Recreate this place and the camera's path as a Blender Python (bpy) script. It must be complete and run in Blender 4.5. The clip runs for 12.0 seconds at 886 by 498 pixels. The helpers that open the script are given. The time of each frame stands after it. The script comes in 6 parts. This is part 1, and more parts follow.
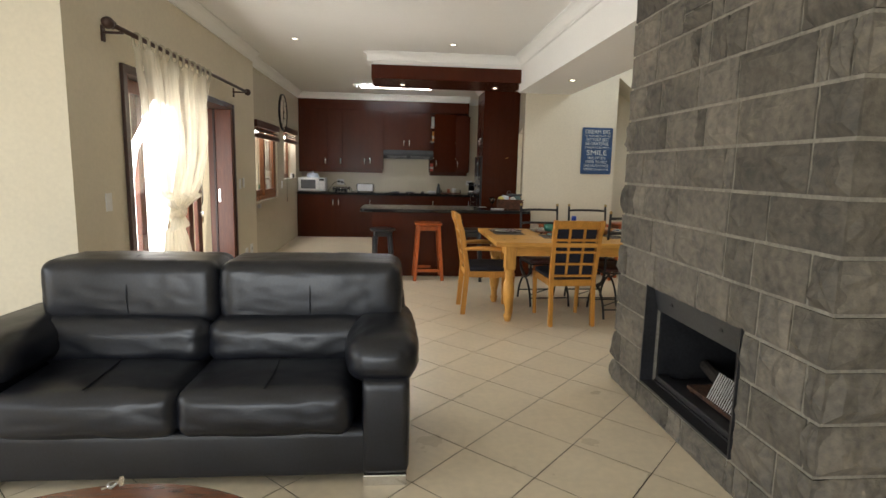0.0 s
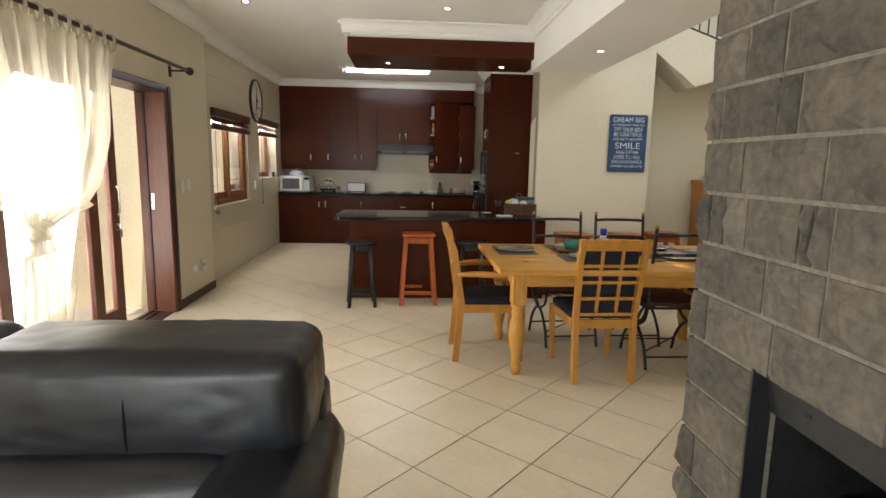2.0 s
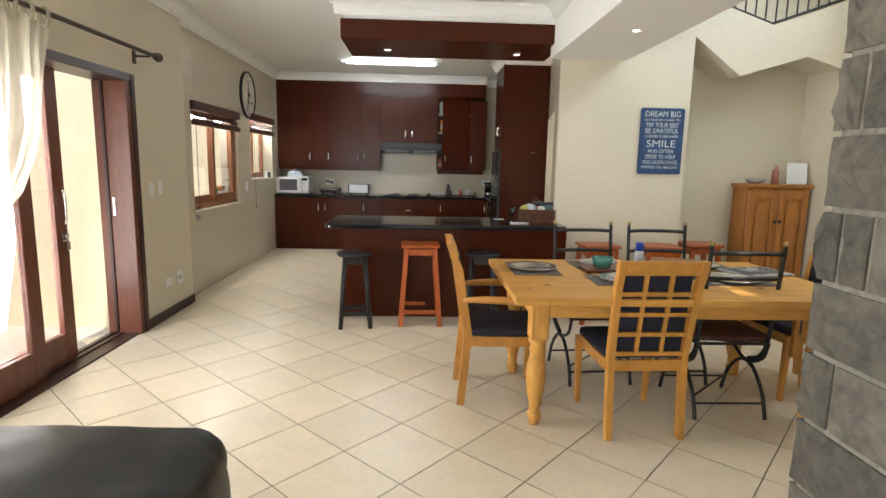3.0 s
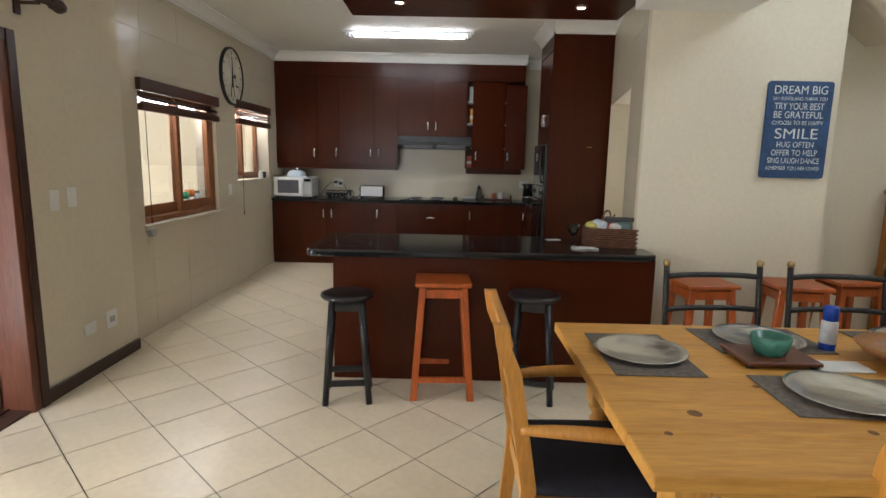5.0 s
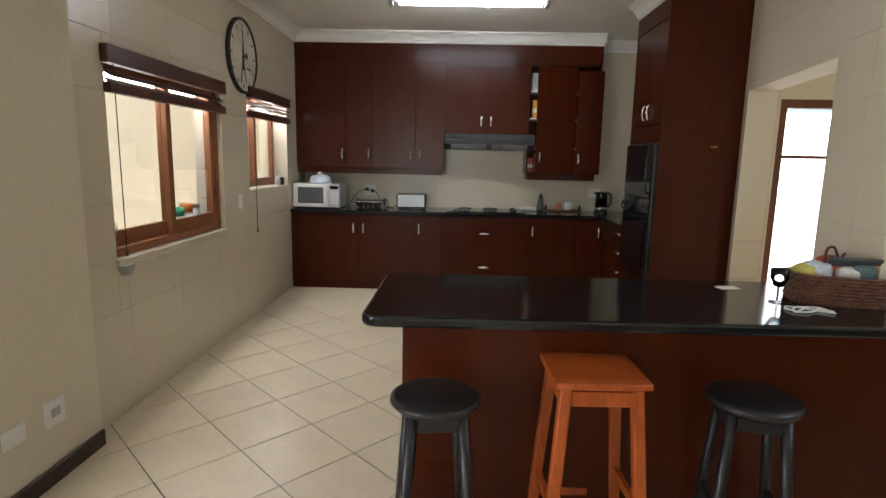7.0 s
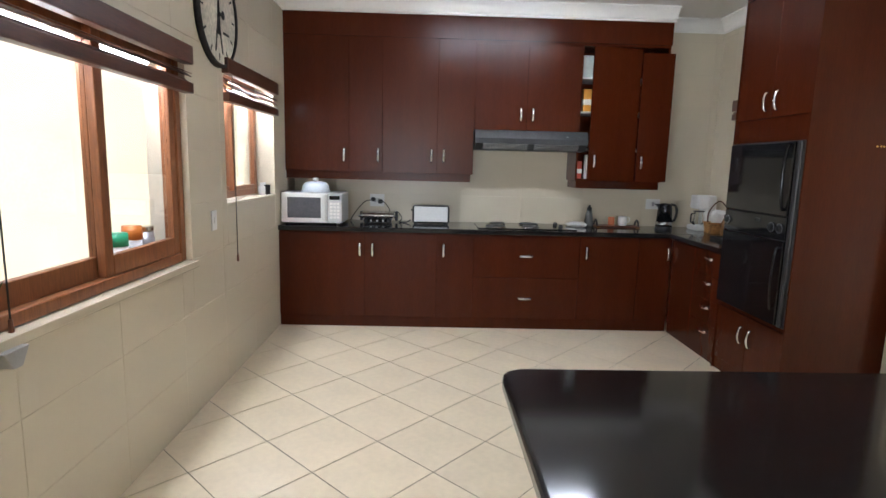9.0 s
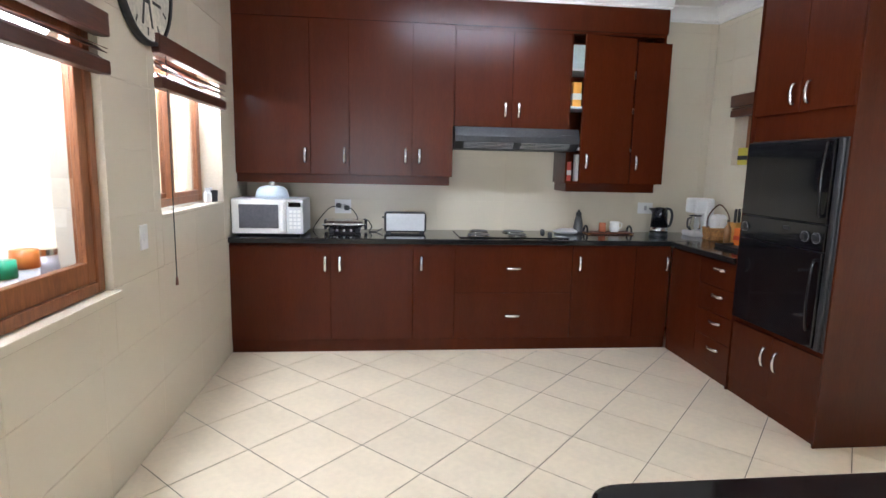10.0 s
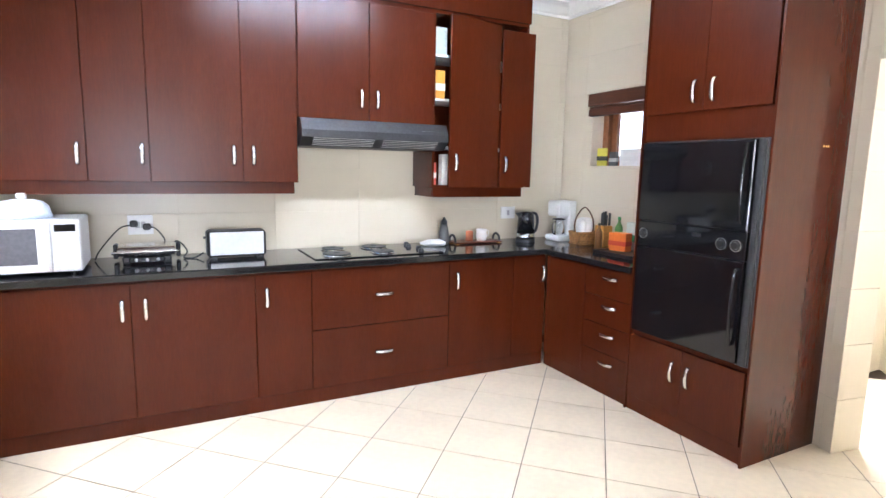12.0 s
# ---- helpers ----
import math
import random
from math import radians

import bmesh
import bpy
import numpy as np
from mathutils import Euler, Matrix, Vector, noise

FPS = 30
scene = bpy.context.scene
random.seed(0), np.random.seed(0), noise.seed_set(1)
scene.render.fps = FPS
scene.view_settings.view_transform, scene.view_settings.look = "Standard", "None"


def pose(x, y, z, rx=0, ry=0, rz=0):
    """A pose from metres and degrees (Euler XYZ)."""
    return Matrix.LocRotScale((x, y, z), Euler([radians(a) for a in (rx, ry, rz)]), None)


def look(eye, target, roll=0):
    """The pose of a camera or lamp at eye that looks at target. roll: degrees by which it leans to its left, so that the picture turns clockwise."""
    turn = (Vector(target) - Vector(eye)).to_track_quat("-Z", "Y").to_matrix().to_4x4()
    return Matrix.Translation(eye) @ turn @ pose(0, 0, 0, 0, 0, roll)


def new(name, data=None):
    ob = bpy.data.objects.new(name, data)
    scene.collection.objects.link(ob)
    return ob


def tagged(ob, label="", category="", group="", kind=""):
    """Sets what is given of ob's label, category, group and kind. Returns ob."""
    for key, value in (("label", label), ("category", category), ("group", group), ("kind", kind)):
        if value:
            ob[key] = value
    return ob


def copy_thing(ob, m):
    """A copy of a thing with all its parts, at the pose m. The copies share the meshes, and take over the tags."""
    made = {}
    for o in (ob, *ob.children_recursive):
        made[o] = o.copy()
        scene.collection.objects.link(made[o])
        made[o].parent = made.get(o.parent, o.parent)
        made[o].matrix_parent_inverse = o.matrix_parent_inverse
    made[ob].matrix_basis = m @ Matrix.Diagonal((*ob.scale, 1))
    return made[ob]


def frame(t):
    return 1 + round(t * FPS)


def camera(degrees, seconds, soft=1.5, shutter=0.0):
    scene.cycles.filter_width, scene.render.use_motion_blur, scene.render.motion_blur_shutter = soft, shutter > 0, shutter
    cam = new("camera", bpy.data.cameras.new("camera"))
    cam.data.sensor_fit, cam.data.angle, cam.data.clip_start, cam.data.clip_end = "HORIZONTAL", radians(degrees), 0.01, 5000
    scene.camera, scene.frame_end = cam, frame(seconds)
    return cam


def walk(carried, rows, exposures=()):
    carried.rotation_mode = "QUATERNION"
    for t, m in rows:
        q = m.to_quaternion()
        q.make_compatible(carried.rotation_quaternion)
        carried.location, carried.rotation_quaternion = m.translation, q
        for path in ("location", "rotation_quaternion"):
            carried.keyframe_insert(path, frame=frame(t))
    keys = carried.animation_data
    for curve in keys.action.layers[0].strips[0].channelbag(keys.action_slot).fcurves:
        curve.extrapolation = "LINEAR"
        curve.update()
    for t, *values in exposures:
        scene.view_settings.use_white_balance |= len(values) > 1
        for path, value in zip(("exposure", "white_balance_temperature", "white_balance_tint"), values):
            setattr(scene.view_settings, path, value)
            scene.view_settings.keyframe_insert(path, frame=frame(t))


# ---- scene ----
cam = camera(77.7, 12.0)
PATH = [
    (0, (0.507, -1.704, 1.422), (0.672, 0.268, 1.132), 1.3),
    (0.5, (0.603, -1.407, 1.431), (0.757, 0.566, 1.14), 1.2),
    (1, (0.687, -1.073, 1.449), (0.834, 0.899, 1.148), 1.1),
    (1.5, (0.753, -0.703, 1.444), (0.889, 1.27, 1.143), 1.1),
    (2, (0.806, -0.34, 1.444), (0.928, 1.633, 1.138), 1.1),
    (2.5, (0.86, 0.003, 1.442), (0.958, 1.977, 1.135), 1.1),
    (3, (0.901, 0.387, 1.451), (0.981, 2.361, 1.143), 1.2),
    (5, (0.917, 1.967, 1.468), (0.902, 3.941, 1.145), 1.2),
    (5.5, (0.82, 2.329, 1.477), (0.787, 4.302, 1.152), 1.2),
    (6, (0.706, 2.685, 1.497), (0.659, 4.657, 1.167), 1.2),
    (6.5, (0.54, 3.034, 1.499), (0.484, 5.006, 1.175), 1.2),
    (7, (0.385, 3.372, 1.479), (0.332, 5.345, 1.158), 1.2),
    (7.5, (0.222, 3.725, 1.472), (0.178, 5.699, 1.155), 1.3),
    (9.5, (-0.27, 4.994, 1.453), (-0.158, 6.968, 1.152), 1.4),
    (10, (-0.331, 5.285, 1.455), (-0.124, 7.252, 1.158), 1.3),
    (10.5, (-0.408, 5.548, 1.447), (-0.022, 7.489, 1.158), 1.3),
    (11, (-0.447, 5.796, 1.466), (0.099, 7.697, 1.171), 1.2),
    (11.5, (-0.491, 6.013, 1.475), (0.205, 7.864, 1.18), 1.0),
    (12, (-0.585, 6.219, 1.471), (0.322, 7.978, 1.184), 1.1),
]
EXPOSURES = [(0, 0.25, 6500, 11), (1, 0.25, 6700, 11), (2.5, 0.65, 6450, 10), (3, 0.82, 6200, 10), (5, 0.42, 6150, 11), (5.5, 0.35, 6100, 11), (7, 0.45, 6200, 12), (7.7, 0.55, 6100, 12), (9.5, 1.4, 5650, 13), (10.5, 1.75, 5480, 15), (12, 2.55, 5420, 16)]
walk(cam, [(t, look(eye, target, roll)) for t, eye, target, roll in PATH], EXPOSURES)

# ---- world, sun and large lights ----
world = bpy.data.worlds.new("sky_world")
scene.world = world
world.use_nodes = True
wn = world.node_tree.nodes
sky = wn.new("ShaderNodeTexSky")
sky.sky_type = 'NISHITA'
sky.sun_disc = False
sky.sun_elevation = radians(56)
sky.sun_rotation = radians(172)
sky.air_density = 1.0
wn["Background"].inputs["Strength"].default_value = 0.15
world.node_tree.links.new(sky.outputs["Color"], wn["Background"].inputs["Color"])

sun = new("sun", bpy.data.lights.new("sun", 'SUN'))
sun.data.energy = 3.0
sun.data.angle = radians(0.5)
sun.data.color = (1.0, 0.95, 0.86)
sun.matrix_world = look((0.8, -6, 9), (0, 0, 0))


def window_lamp(name, eye, target, w, h, watts, color=(1.0, 0.98, 0.95)):
    """Sky light that comes in through an opening of w by h metres."""
    lamp = bpy.data.lights.new(name, 'AREA')
    lamp.shape = 'RECTANGLE'
    lamp.size, lamp.size_y, lamp.energy, lamp.color = w, h, watts, color
    ob = new(name, lamp)
    ob.matrix_world = look(eye, target)
    return ob


window_lamp("sky_light_sliding_door", (-1.70, 3.36, 1.1), (0.5, 3.7, 0.7), 1.75, 1.75, 58)
window_lamp("sky_light_kitchen_window", (-1.66, 7.0, 1.93), (-0.3, 7.0, 0.6), 1.36, 0.2, 12)
window_lamp("sky_light_small_window", (-1.68, 8.85, 1.97), (-0.2, 8.6, 0.5), 1.0, 0.18, 14)
window_lamp("sky_light_rear_glazing", (-1.3, -4.3, 0.95), (-0.7, 0, 0.75), 2.8, 1.4, 92, (0.93, 0.98, 1.0))
window_lamp("sky_light_side_glazing", (-4.15, -1.2, 1.05), (0, -1.0, 0.6), 3.0, 1.6, 45, (0.94, 0.98, 1.0))
window_lamp("sky_light_stairwell", (4.95, 3.9, 4.3), (3.0, 4.4, 3.2), 2.4, 1.7, 50, (0.88, 0.95, 1.0))
window_lamp("sky_light_passage", (3.54, 8.44, 1.1), (3.4, 7.0, 1.0), 0.7, 1.7, 17)


# ---- mesh helpers ----
def thing(name, loc=(0, 0, 0), rz=0, label="", category="", group="", kind=""):
    """A top-level thing: an Empty at its base."""
    ob = new(name)
    ob.matrix_basis = pose(*loc, 0, 0, rz)
    ob.empty_display_size = 0.1
    return tagged(ob, label, category, group, kind)


def solid(name, bm, material, label="", category="", group="", kind="", smooth=False):
    """A top-level mesh in world coordinates."""
    me = bpy.data.meshes.new(name)
    bm.to_mesh(me)
    bm.free()
    me.materials.append(material)
    if smooth:
        me.polygons.foreach_set("use_smooth", [True] * len(me.polygons))
    return tagged(new(name, me), label, category, group, kind)


def part(name, bm, material, parent, label="", world=False, smooth=False):
    """Links a bmesh as one mesh under a thing or part; world: the bmesh is in world coordinates."""
    if world:
        m = parent.matrix_basis if parent.parent is None else parent.parent.matrix_basis @ parent.matrix_basis
        bm.transform(m.inverted())
    me = bpy.data.meshes.new(name)
    bm.to_mesh(me)
    bm.free()
    me.materials.append(material)
    if smooth:
        me.polygons.foreach_set("use_smooth", [True] * len(me.polygons))
    ob = new(name, me)
    ob.parent = parent
    return tagged(ob, label)


def join_into(bm, other, m=None):
    """Adds the bmesh other to bm, moved by m."""
    if m is not None:
        other.transform(m)
    me = bpy.data.meshes.new("tmp")
    other.to_mesh(me)
    other.free()
    bm.from_mesh(me)
    bpy.data.meshes.remove(me)
    return bm


def box(x0, x1, y0, y1, z0, z1, bevel=0.0, seg=1, bm=None):
    b = bmesh.new()
    bmesh.ops.create_cube(b, size=1)
    for v in b.verts:
        v.co = Vector((x0 + (v.co.x + .5) * (x1 - x0), y0 + (v.co.y + .5) * (y1 - y0), z0 + (v.co.z + .5) * (z1 - z0)))
    if bevel:
        bmesh.ops.bevel(b, geom=b.edges[:], offset=bevel, segments=seg, affect='EDGES', profile=0.5)
    return b if bm is None else join_into(bm, b)


def boxes(*specs, bevel=0.0):
    b = bmesh.new()
    for s in specs:
        box(*s, bevel=bevel, bm=b)
    return b


def lathe(profile, n=24, bm=None, m=None):
    """A turned shape from (radius, z) pairs, closed at both ends where the radius is 0."""
    b = bmesh.new()
    rings = []
    for r, z in profile:
        if r < 1e-6:
            rings.append([b.verts.new((0, 0, z))])
        else:
            rings.append([b.verts.new((r * math.cos(2 * math.pi * i / n), r * math.sin(2 * math.pi * i / n), z)) for i in range(n)])
    for a, c in zip(rings, rings[1:]):
        for i in range(n):
            j = (i + 1) % n
            f = [a[i % len(a)], a[j % len(a)], c[j % len(c)], c[i % len(c)]]
            f = list(dict.fromkeys(f))
            if len(f) > 2:
                b.faces.new(f)
    bmesh.ops.recalc_face_normals(b, faces=b.faces[:])
    if m is not None:
        b.transform(m)
    return b if bm is None else join_into(bm, b)


def tube(points, radius, n=8, closed=False, bm=None):
    """A round bar swept along points; radius may be a list."""
    pts = [Vector(p) for p in points]
    b = bmesh.new()
    rings, up = [], None
    for i, p in enumerate(pts):
        if closed:
            d = pts[(i + 1) % len(pts)] - pts[i - 1]
        else:
            d = pts[min(i + 1, len(pts) - 1)] - pts[max(i - 1, 0)]
        d.normalize()
        if up is None:
            up = d.orthogonal().normalized()
        up = (up - d * up.dot(d)).normalized()
        side = d.cross(up)
        r = radius[i] if isinstance(radius, (list, tuple)) else radius
        rings.append([b.verts.new(p + (up * math.cos(2 * math.pi * k / n) + side * math.sin(2 * math.pi * k / n)) * r) for k in range(n)])
    pairs = list(zip(rings, rings[1:])) + ([(rings[-1], rings[0])] if closed else [])
    for a, c in pairs:
        for k in range(n):
            b.faces.new((a[k], a[(k + 1) % n], c[(k + 1) % n], c[k]))
    if not closed:
        b.faces.new(rings[0][::-1])
        b.faces.new(rings[-1])
    bmesh.ops.recalc_face_normals(b, faces=b.faces[:])
    return b if bm is None else join_into(bm, b)


def arc(points, steps=6):
    """A smooth line through points."""
    p = [Vector(q) for q in points]
    p = [p[0] * 2 - p[1]] + p + [p[-1] * 2 - p[-2]]
    out = []
    for i in range(1, len(p) - 2):
        for s in range(steps):
            t = s / steps
            out.append(0.5 * (2 * p[i] + (p[i + 1] - p[i - 1]) * t + (2 * p[i - 1] - 5 * p[i] + 4 * p[i + 1] - p[i + 2]) * t * t + (3 * p[i] - p[i - 1] - 3 * p[i + 1] + p[i + 2]) * t ** 3))
    return out + [p[-2]]


def cushion(x0, x1, y0, y1, z0, z1, r=0.06, bulge=0.02, wrinkle=0.0, n=12, seed=0, bm=None):
    """A soft block with rounded edges, swollen faces and wrinkles."""
    b = bmesh.new()
    bmesh.ops.create_cube(b, size=2)
    bmesh.ops.subdivide_edges(b, edges=b.edges[:], cuts=n, use_grid_fill=True)
    h = Vector(((x1 - x0) / 2, (y1 - y0) / 2, (z1 - z0) / 2))
    c = Vector(((x1 + x0) / 2, (y1 + y0) / 2, (z1 + z0) / 2))
    r = min(r, min(h) * 0.98)
    inner = h - Vector((r, r, r))
    for v in b.verts:
        u = v.co.copy()
        u = Vector([math.copysign(abs(a) ** 0.8, a) for a in u])
        p = Vector((u.x * h.x, u.y * h.y, u.z * h.z))
        q = Vector([max(-i, min(i, a)) for a, i in zip(p, inner)])
        d = (p - q)
        d = d.normalized() if d.length > 1e-6 else Vector((0, 0, 1))
        s = q + d * r
        w = [(1 - min(1, abs(a) / k) ** 2) for a, k in zip(s, h)]
        s += Vector((d.x * w[1] * w[2], d.y * w[0] * w[2], d.z * w[0] * w[1])) * bulge
        if wrinkle:
            k = 1 - abs(noise.noise(s * 9 + Vector((0, seed, 3)))) * 2
            s += d * wrinkle * (0.8 * noise.noise(s * 4 + Vector((seed, 0, 0))) - 0.5 * max(0, k) ** 4)
        v.co = c + s
    bmesh.ops.recalc_face_normals(b, faces=b.faces[:])
    return b if bm is None else join_into(bm, b)


def prism(outline, y0, y1, axis="y", bevel=0.0):
    """An outline in two coordinates, drawn out along an axis: y gives (x, z), x gives (y, z), z gives (x, y)."""
    b = bmesh.new()
    place = {"y": lambda u, w, d: (u, d, w), "x": lambda u, w, d: (d, u, w), "z": lambda u, w, d: (u, w, d)}[axis]
    a = [b.verts.new(place(u, w, y0)) for u, w in outline]
    c = [b.verts.new(place(u, w, y1)) for u, w in outline]
    b.faces.new(a)
    b.faces.new(c[::-1])
    for i in range(len(a)):
        j = (i + 1) % len(a)
        b.faces.new((a[i], c[i], c[j], a[j]))
    bmesh.ops.recalc_face_normals(b, faces=b.faces[:])
    if bevel:
        bmesh.ops.bevel(b, geom=b.edges[:], offset=bevel, segments=2, affect='EDGES', profile=0.5)
    return b


# ---- materials ----
def material(name, color, rough=0.5, metal=0.0, vary=0.15, scale=6.0, fine=60.0, bump=0.1, bump_scale=120.0, stretch=(1, 1, 1),
             second=None, coat=0.0, per_object=0.0, rough_vary=0.08, spec=0.5, bump_distance=0.002):
    """A surface with broad and fine variation of colour, gloss and relief, at real size."""
    mt = bpy.data.materials.new(name)
    mt.use_nodes = True
    nt = mt.node_tree
    n, l = nt.nodes, nt.links
    bsdf = n["Principled BSDF"]
    co = n.new("ShaderNodeTexCoord")
    mp = n.new("ShaderNodeMapping")
    mp.inputs["Scale"].default_value = stretch
    l.new(co.outputs["Object"], mp.inputs["Vector"])
    broad = n.new("ShaderNodeTexNoise")
    broad.inputs["Scale"].default_value = scale
    broad.inputs["Detail"].default_value = 5
    small = n.new("ShaderNodeTexNoise")
    small.inputs["Scale"].default_value = fine
    small.inputs["Detail"].default_value = 4
    l.new(mp.outputs["Vector"], broad.inputs["Vector"])
    l.new(mp.outputs["Vector"], small.inputs["Vector"])
    add = n.new("ShaderNodeMath")
    add.operation = 'MULTIPLY_ADD'
    add.inputs[1].default_value = 0.5
    l.new(small.outputs["Fac"], add.inputs[0])
    half = n.new("ShaderNodeMath")
    half.operation = 'MULTIPLY'
    half.inputs[1].default_value = 0.5
    l.new(broad.outputs["Fac"], half.inputs[0])
    l.new(half.outputs[0], add.inputs[2])
    ramp = n.new("ShaderNodeValToRGB")
    other = second or tuple(c * (1 - vary * 2) for c in color)
    bright = tuple(min(1, c * (1 + vary)) for c in color)
    ramp.color_ramp.elements[0].position, ramp.color_ramp.elements[1].position = 0.33, 0.67
    ramp.color_ramp.elements[0].color = (*other, 1)
    ramp.color_ramp.elements[1].color = (*bright, 1)
    l.new(add.outputs[0], ramp.inputs["Fac"])
    out = ramp.outputs["Color"]
    if per_object:
        info = n.new("ShaderNodeObjectInfo")
        rng = n.new("ShaderNodeMapRange")
        rng.inputs["To Min"].default_value, rng.inputs["To Max"].default_value = 1 - per_object, 1 + per_object
        l.new(info.outputs["Random"], rng.inputs["Value"])
        hsv = n.new("ShaderNodeHueSaturation")
        l.new(rng.outputs["Result"], hsv.inputs["Value"])
        l.new(out, hsv.inputs["Color"])
        out = hsv.outputs["Color"]
    l.new(out, bsdf.inputs["Base Color"])
    rr = n.new("ShaderNodeMapRange")
    rr.inputs["To Min"].default_value, rr.inputs["To Max"].default_value = max(0.02, rough - rough_vary), min(1, rough + rough_vary)
    l.new(broad.outputs["Fac"], rr.inputs["Value"])
    l.new(rr.outputs["Result"], bsdf.inputs["Roughness"])
    bsdf.inputs["Metallic"].default_value = metal
    bsdf.inputs["Coat Weight"].default_value = coat
    bsdf.inputs["Coat Roughness"].default_value = 0.12
    bsdf.inputs["Specular IOR Level"].default_value = spec
    if bump:
        bn = n.new("ShaderNodeTexNoise")
        bn.inputs["Scale"].default_value = bump_scale
        bn.inputs["Detail"].default_value = 4
        l.new(mp.outputs["Vector"], bn.inputs["Vector"])
        bp = n.new("ShaderNodeBump")
        bp.inputs["Strength"].default_value = bump
        bp.inputs["Distance"].default_value = bump_distance
        l.new(bn.outputs["Fac"], bp.inputs["Height"])
        l.new(bp.outputs["Normal"], bsdf.inputs["Normal"])
    return mt


def glow(name, color, strength):
    mt = bpy.data.materials.new(name)
    mt.use_nodes = True
    b = mt.node_tree.nodes["Principled BSDF"]
    b.inputs["Base Color"].default_value = (*color, 1)
    b.inputs["Emission Color"].default_value = (*color, 1)
    b.inputs["Emission Strength"].default_value = strength
    return mt


def clear_glass(name, tint=(1, 1, 1), rough=0.0):
    mt = bpy.data.materials.new(name)
    mt.use_nodes = True
    b = mt.node_tree.nodes["Principled BSDF"]
    b.inputs["Base Color"].default_value = (*tint, 1)
    b.inputs["Transmission Weight"].default_value = 1
    b.inputs["Roughness"].default_value = rough
    b.inputs["IOR"].default_value = 1.45
    return mt


PLASTER = material("beige_plaster", (0.66, 0.595, 0.46), 0.75, vary=0.035, scale=1.6, fine=40, bump=0.15, bump_scale=160)
CREAM = material("cream_outdoor_plaster", (0.72, 0.62, 0.42), 0.85, vary=0.06, scale=2, fine=50, bump=0.3)
WHITE = material("white_ceiling_paint", (0.86, 0.85, 0.81), 0.8, vary=0.02, scale=1.2, bump=0.08)
WALL_TILE = material("cream_glazed_wall_tile", (0.63, 0.565, 0.43), 0.26, vary=0.008, scale=6, fine=60, bump=0, per_object=0.012, rough_vary=0.01)
TILE_GROUT = material("pale_tile_grout", (0.60, 0.535, 0.405), 0.9, vary=0.05)
FLOOR_TILE = material("cream_ceramic_floor_tile", (0.74, 0.635, 0.465), 0.30, vary=0.05, scale=3.5, fine=24, bump=0.05, bump_scale=50, per_object=0.035)
GROUT = material("dark_floor_grout", (0.085, 0.063, 0.046), 0.9, vary=0.25, scale=3)
MAHOGANY = material("dark_mahogany_veneer", (0.061, 0.0110, 0.0027), 0.26, spec=0.21, vary=0.10, scale=2.2, fine=30, stretch=(5, 5, 0.5), bump=0, rough_vary=0.01)
DOOR_WOOD = material("reddish_brown_hardwood", (0.15, 0.046, 0.021), 0.38, vary=0.2, scale=3, fine=20, stretch=(6, 6, 0.6), bump=0.08, bump_scale=40)
SKIRTING = material("dark_brown_skirting_wood", (0.045, 0.018, 0.011), 0.4, vary=0.2, stretch=(6, 1, 6), bump=0.05)
BLIND_WOOD = material("brown_blind_wood", (0.085, 0.03, 0.015), 0.4, vary=0.2, scale=3, fine=20, stretch=(6, 0.6, 6), bump=0.05, bump_scale=40)
WARM_FRAME = material("warm_window_hardwood", (0.27, 0.10, 0.035), 0.4, vary=0.2, scale=4, fine=25, stretch=(6, 6, 0.7), bump=0.08, bump_scale=40)
GRANITE = material("black_polished_granite", (0.012, 0.012, 0.013), 0.10, vary=0.5, scale=160, fine=600, second=(0.004, 0.004, 0.004), bump=0.01, rough_vary=0.02)
PINE = material("knotty_pine", (0.62, 0.325, 0.07), 0.40, vary=0.16, scale=2.5, fine=14, stretch=(0.8, 7, 7), bump=0.06, bump_scale=30, second=(0.48, 0.22, 0.04))
PINE_UP = material("knotty_pine_legs", (0.62, 0.325, 0.07), 0.40, vary=0.16, scale=2.5, fine=14, stretch=(7, 7, 0.8), bump=0.06, bump_scale=30, second=(0.48, 0.22, 0.04))
HONEY = material("honey_oak", (0.57, 0.26, 0.048), 0.36, vary=0.14, scale=3, fine=18, stretch=(6, 6, 1), bump=0.06, bump_scale=40)
ORANGE_WOOD = material("orange_stained_wood", (0.40, 0.085, 0.013), 0.36, vary=0.2, scale=3, fine=18, stretch=(6, 6, 1), bump=0.06, bump_scale=40)
BLACK_PAINT = material("black_painted_wood", (0.014, 0.014, 0.016), 0.32, vary=0.3, bump=0.05)
NAVY = material("navy_seat_fabric", (0.018, 0.018, 0.03), 0.9, vary=0.3, scale=20, fine=300, bump=0.4, bump_scale=600)
MAROON = material("maroon_seat_leatherette", (0.085, 0.028, 0.022), 0.45, vary=0.3, scale=8, bump=0.2, bump_scale=150)
IRON = material("wrought_iron", (0.045, 0.043, 0.042), 0.5, metal=0.6, vary=0.3, bump=0.3, bump_scale=90)
LEATHER = material("black_sofa_leather", (0.0092, 0.0102, 0.0145), 0.36, vary=0.3, scale=5, fine=90, bump=0.35, bump_scale=260, rough_vary=0.1, bump_distance=0.001)
STONE = material("grey_split_stone", (0.142, 0.122, 0.094), 0.85, vary=0.3, scale=4, fine=26, bump=0.8, bump_scale=18, bump_distance=0.02, second=(0.070, 0.064, 0.055), per_object=0.3)
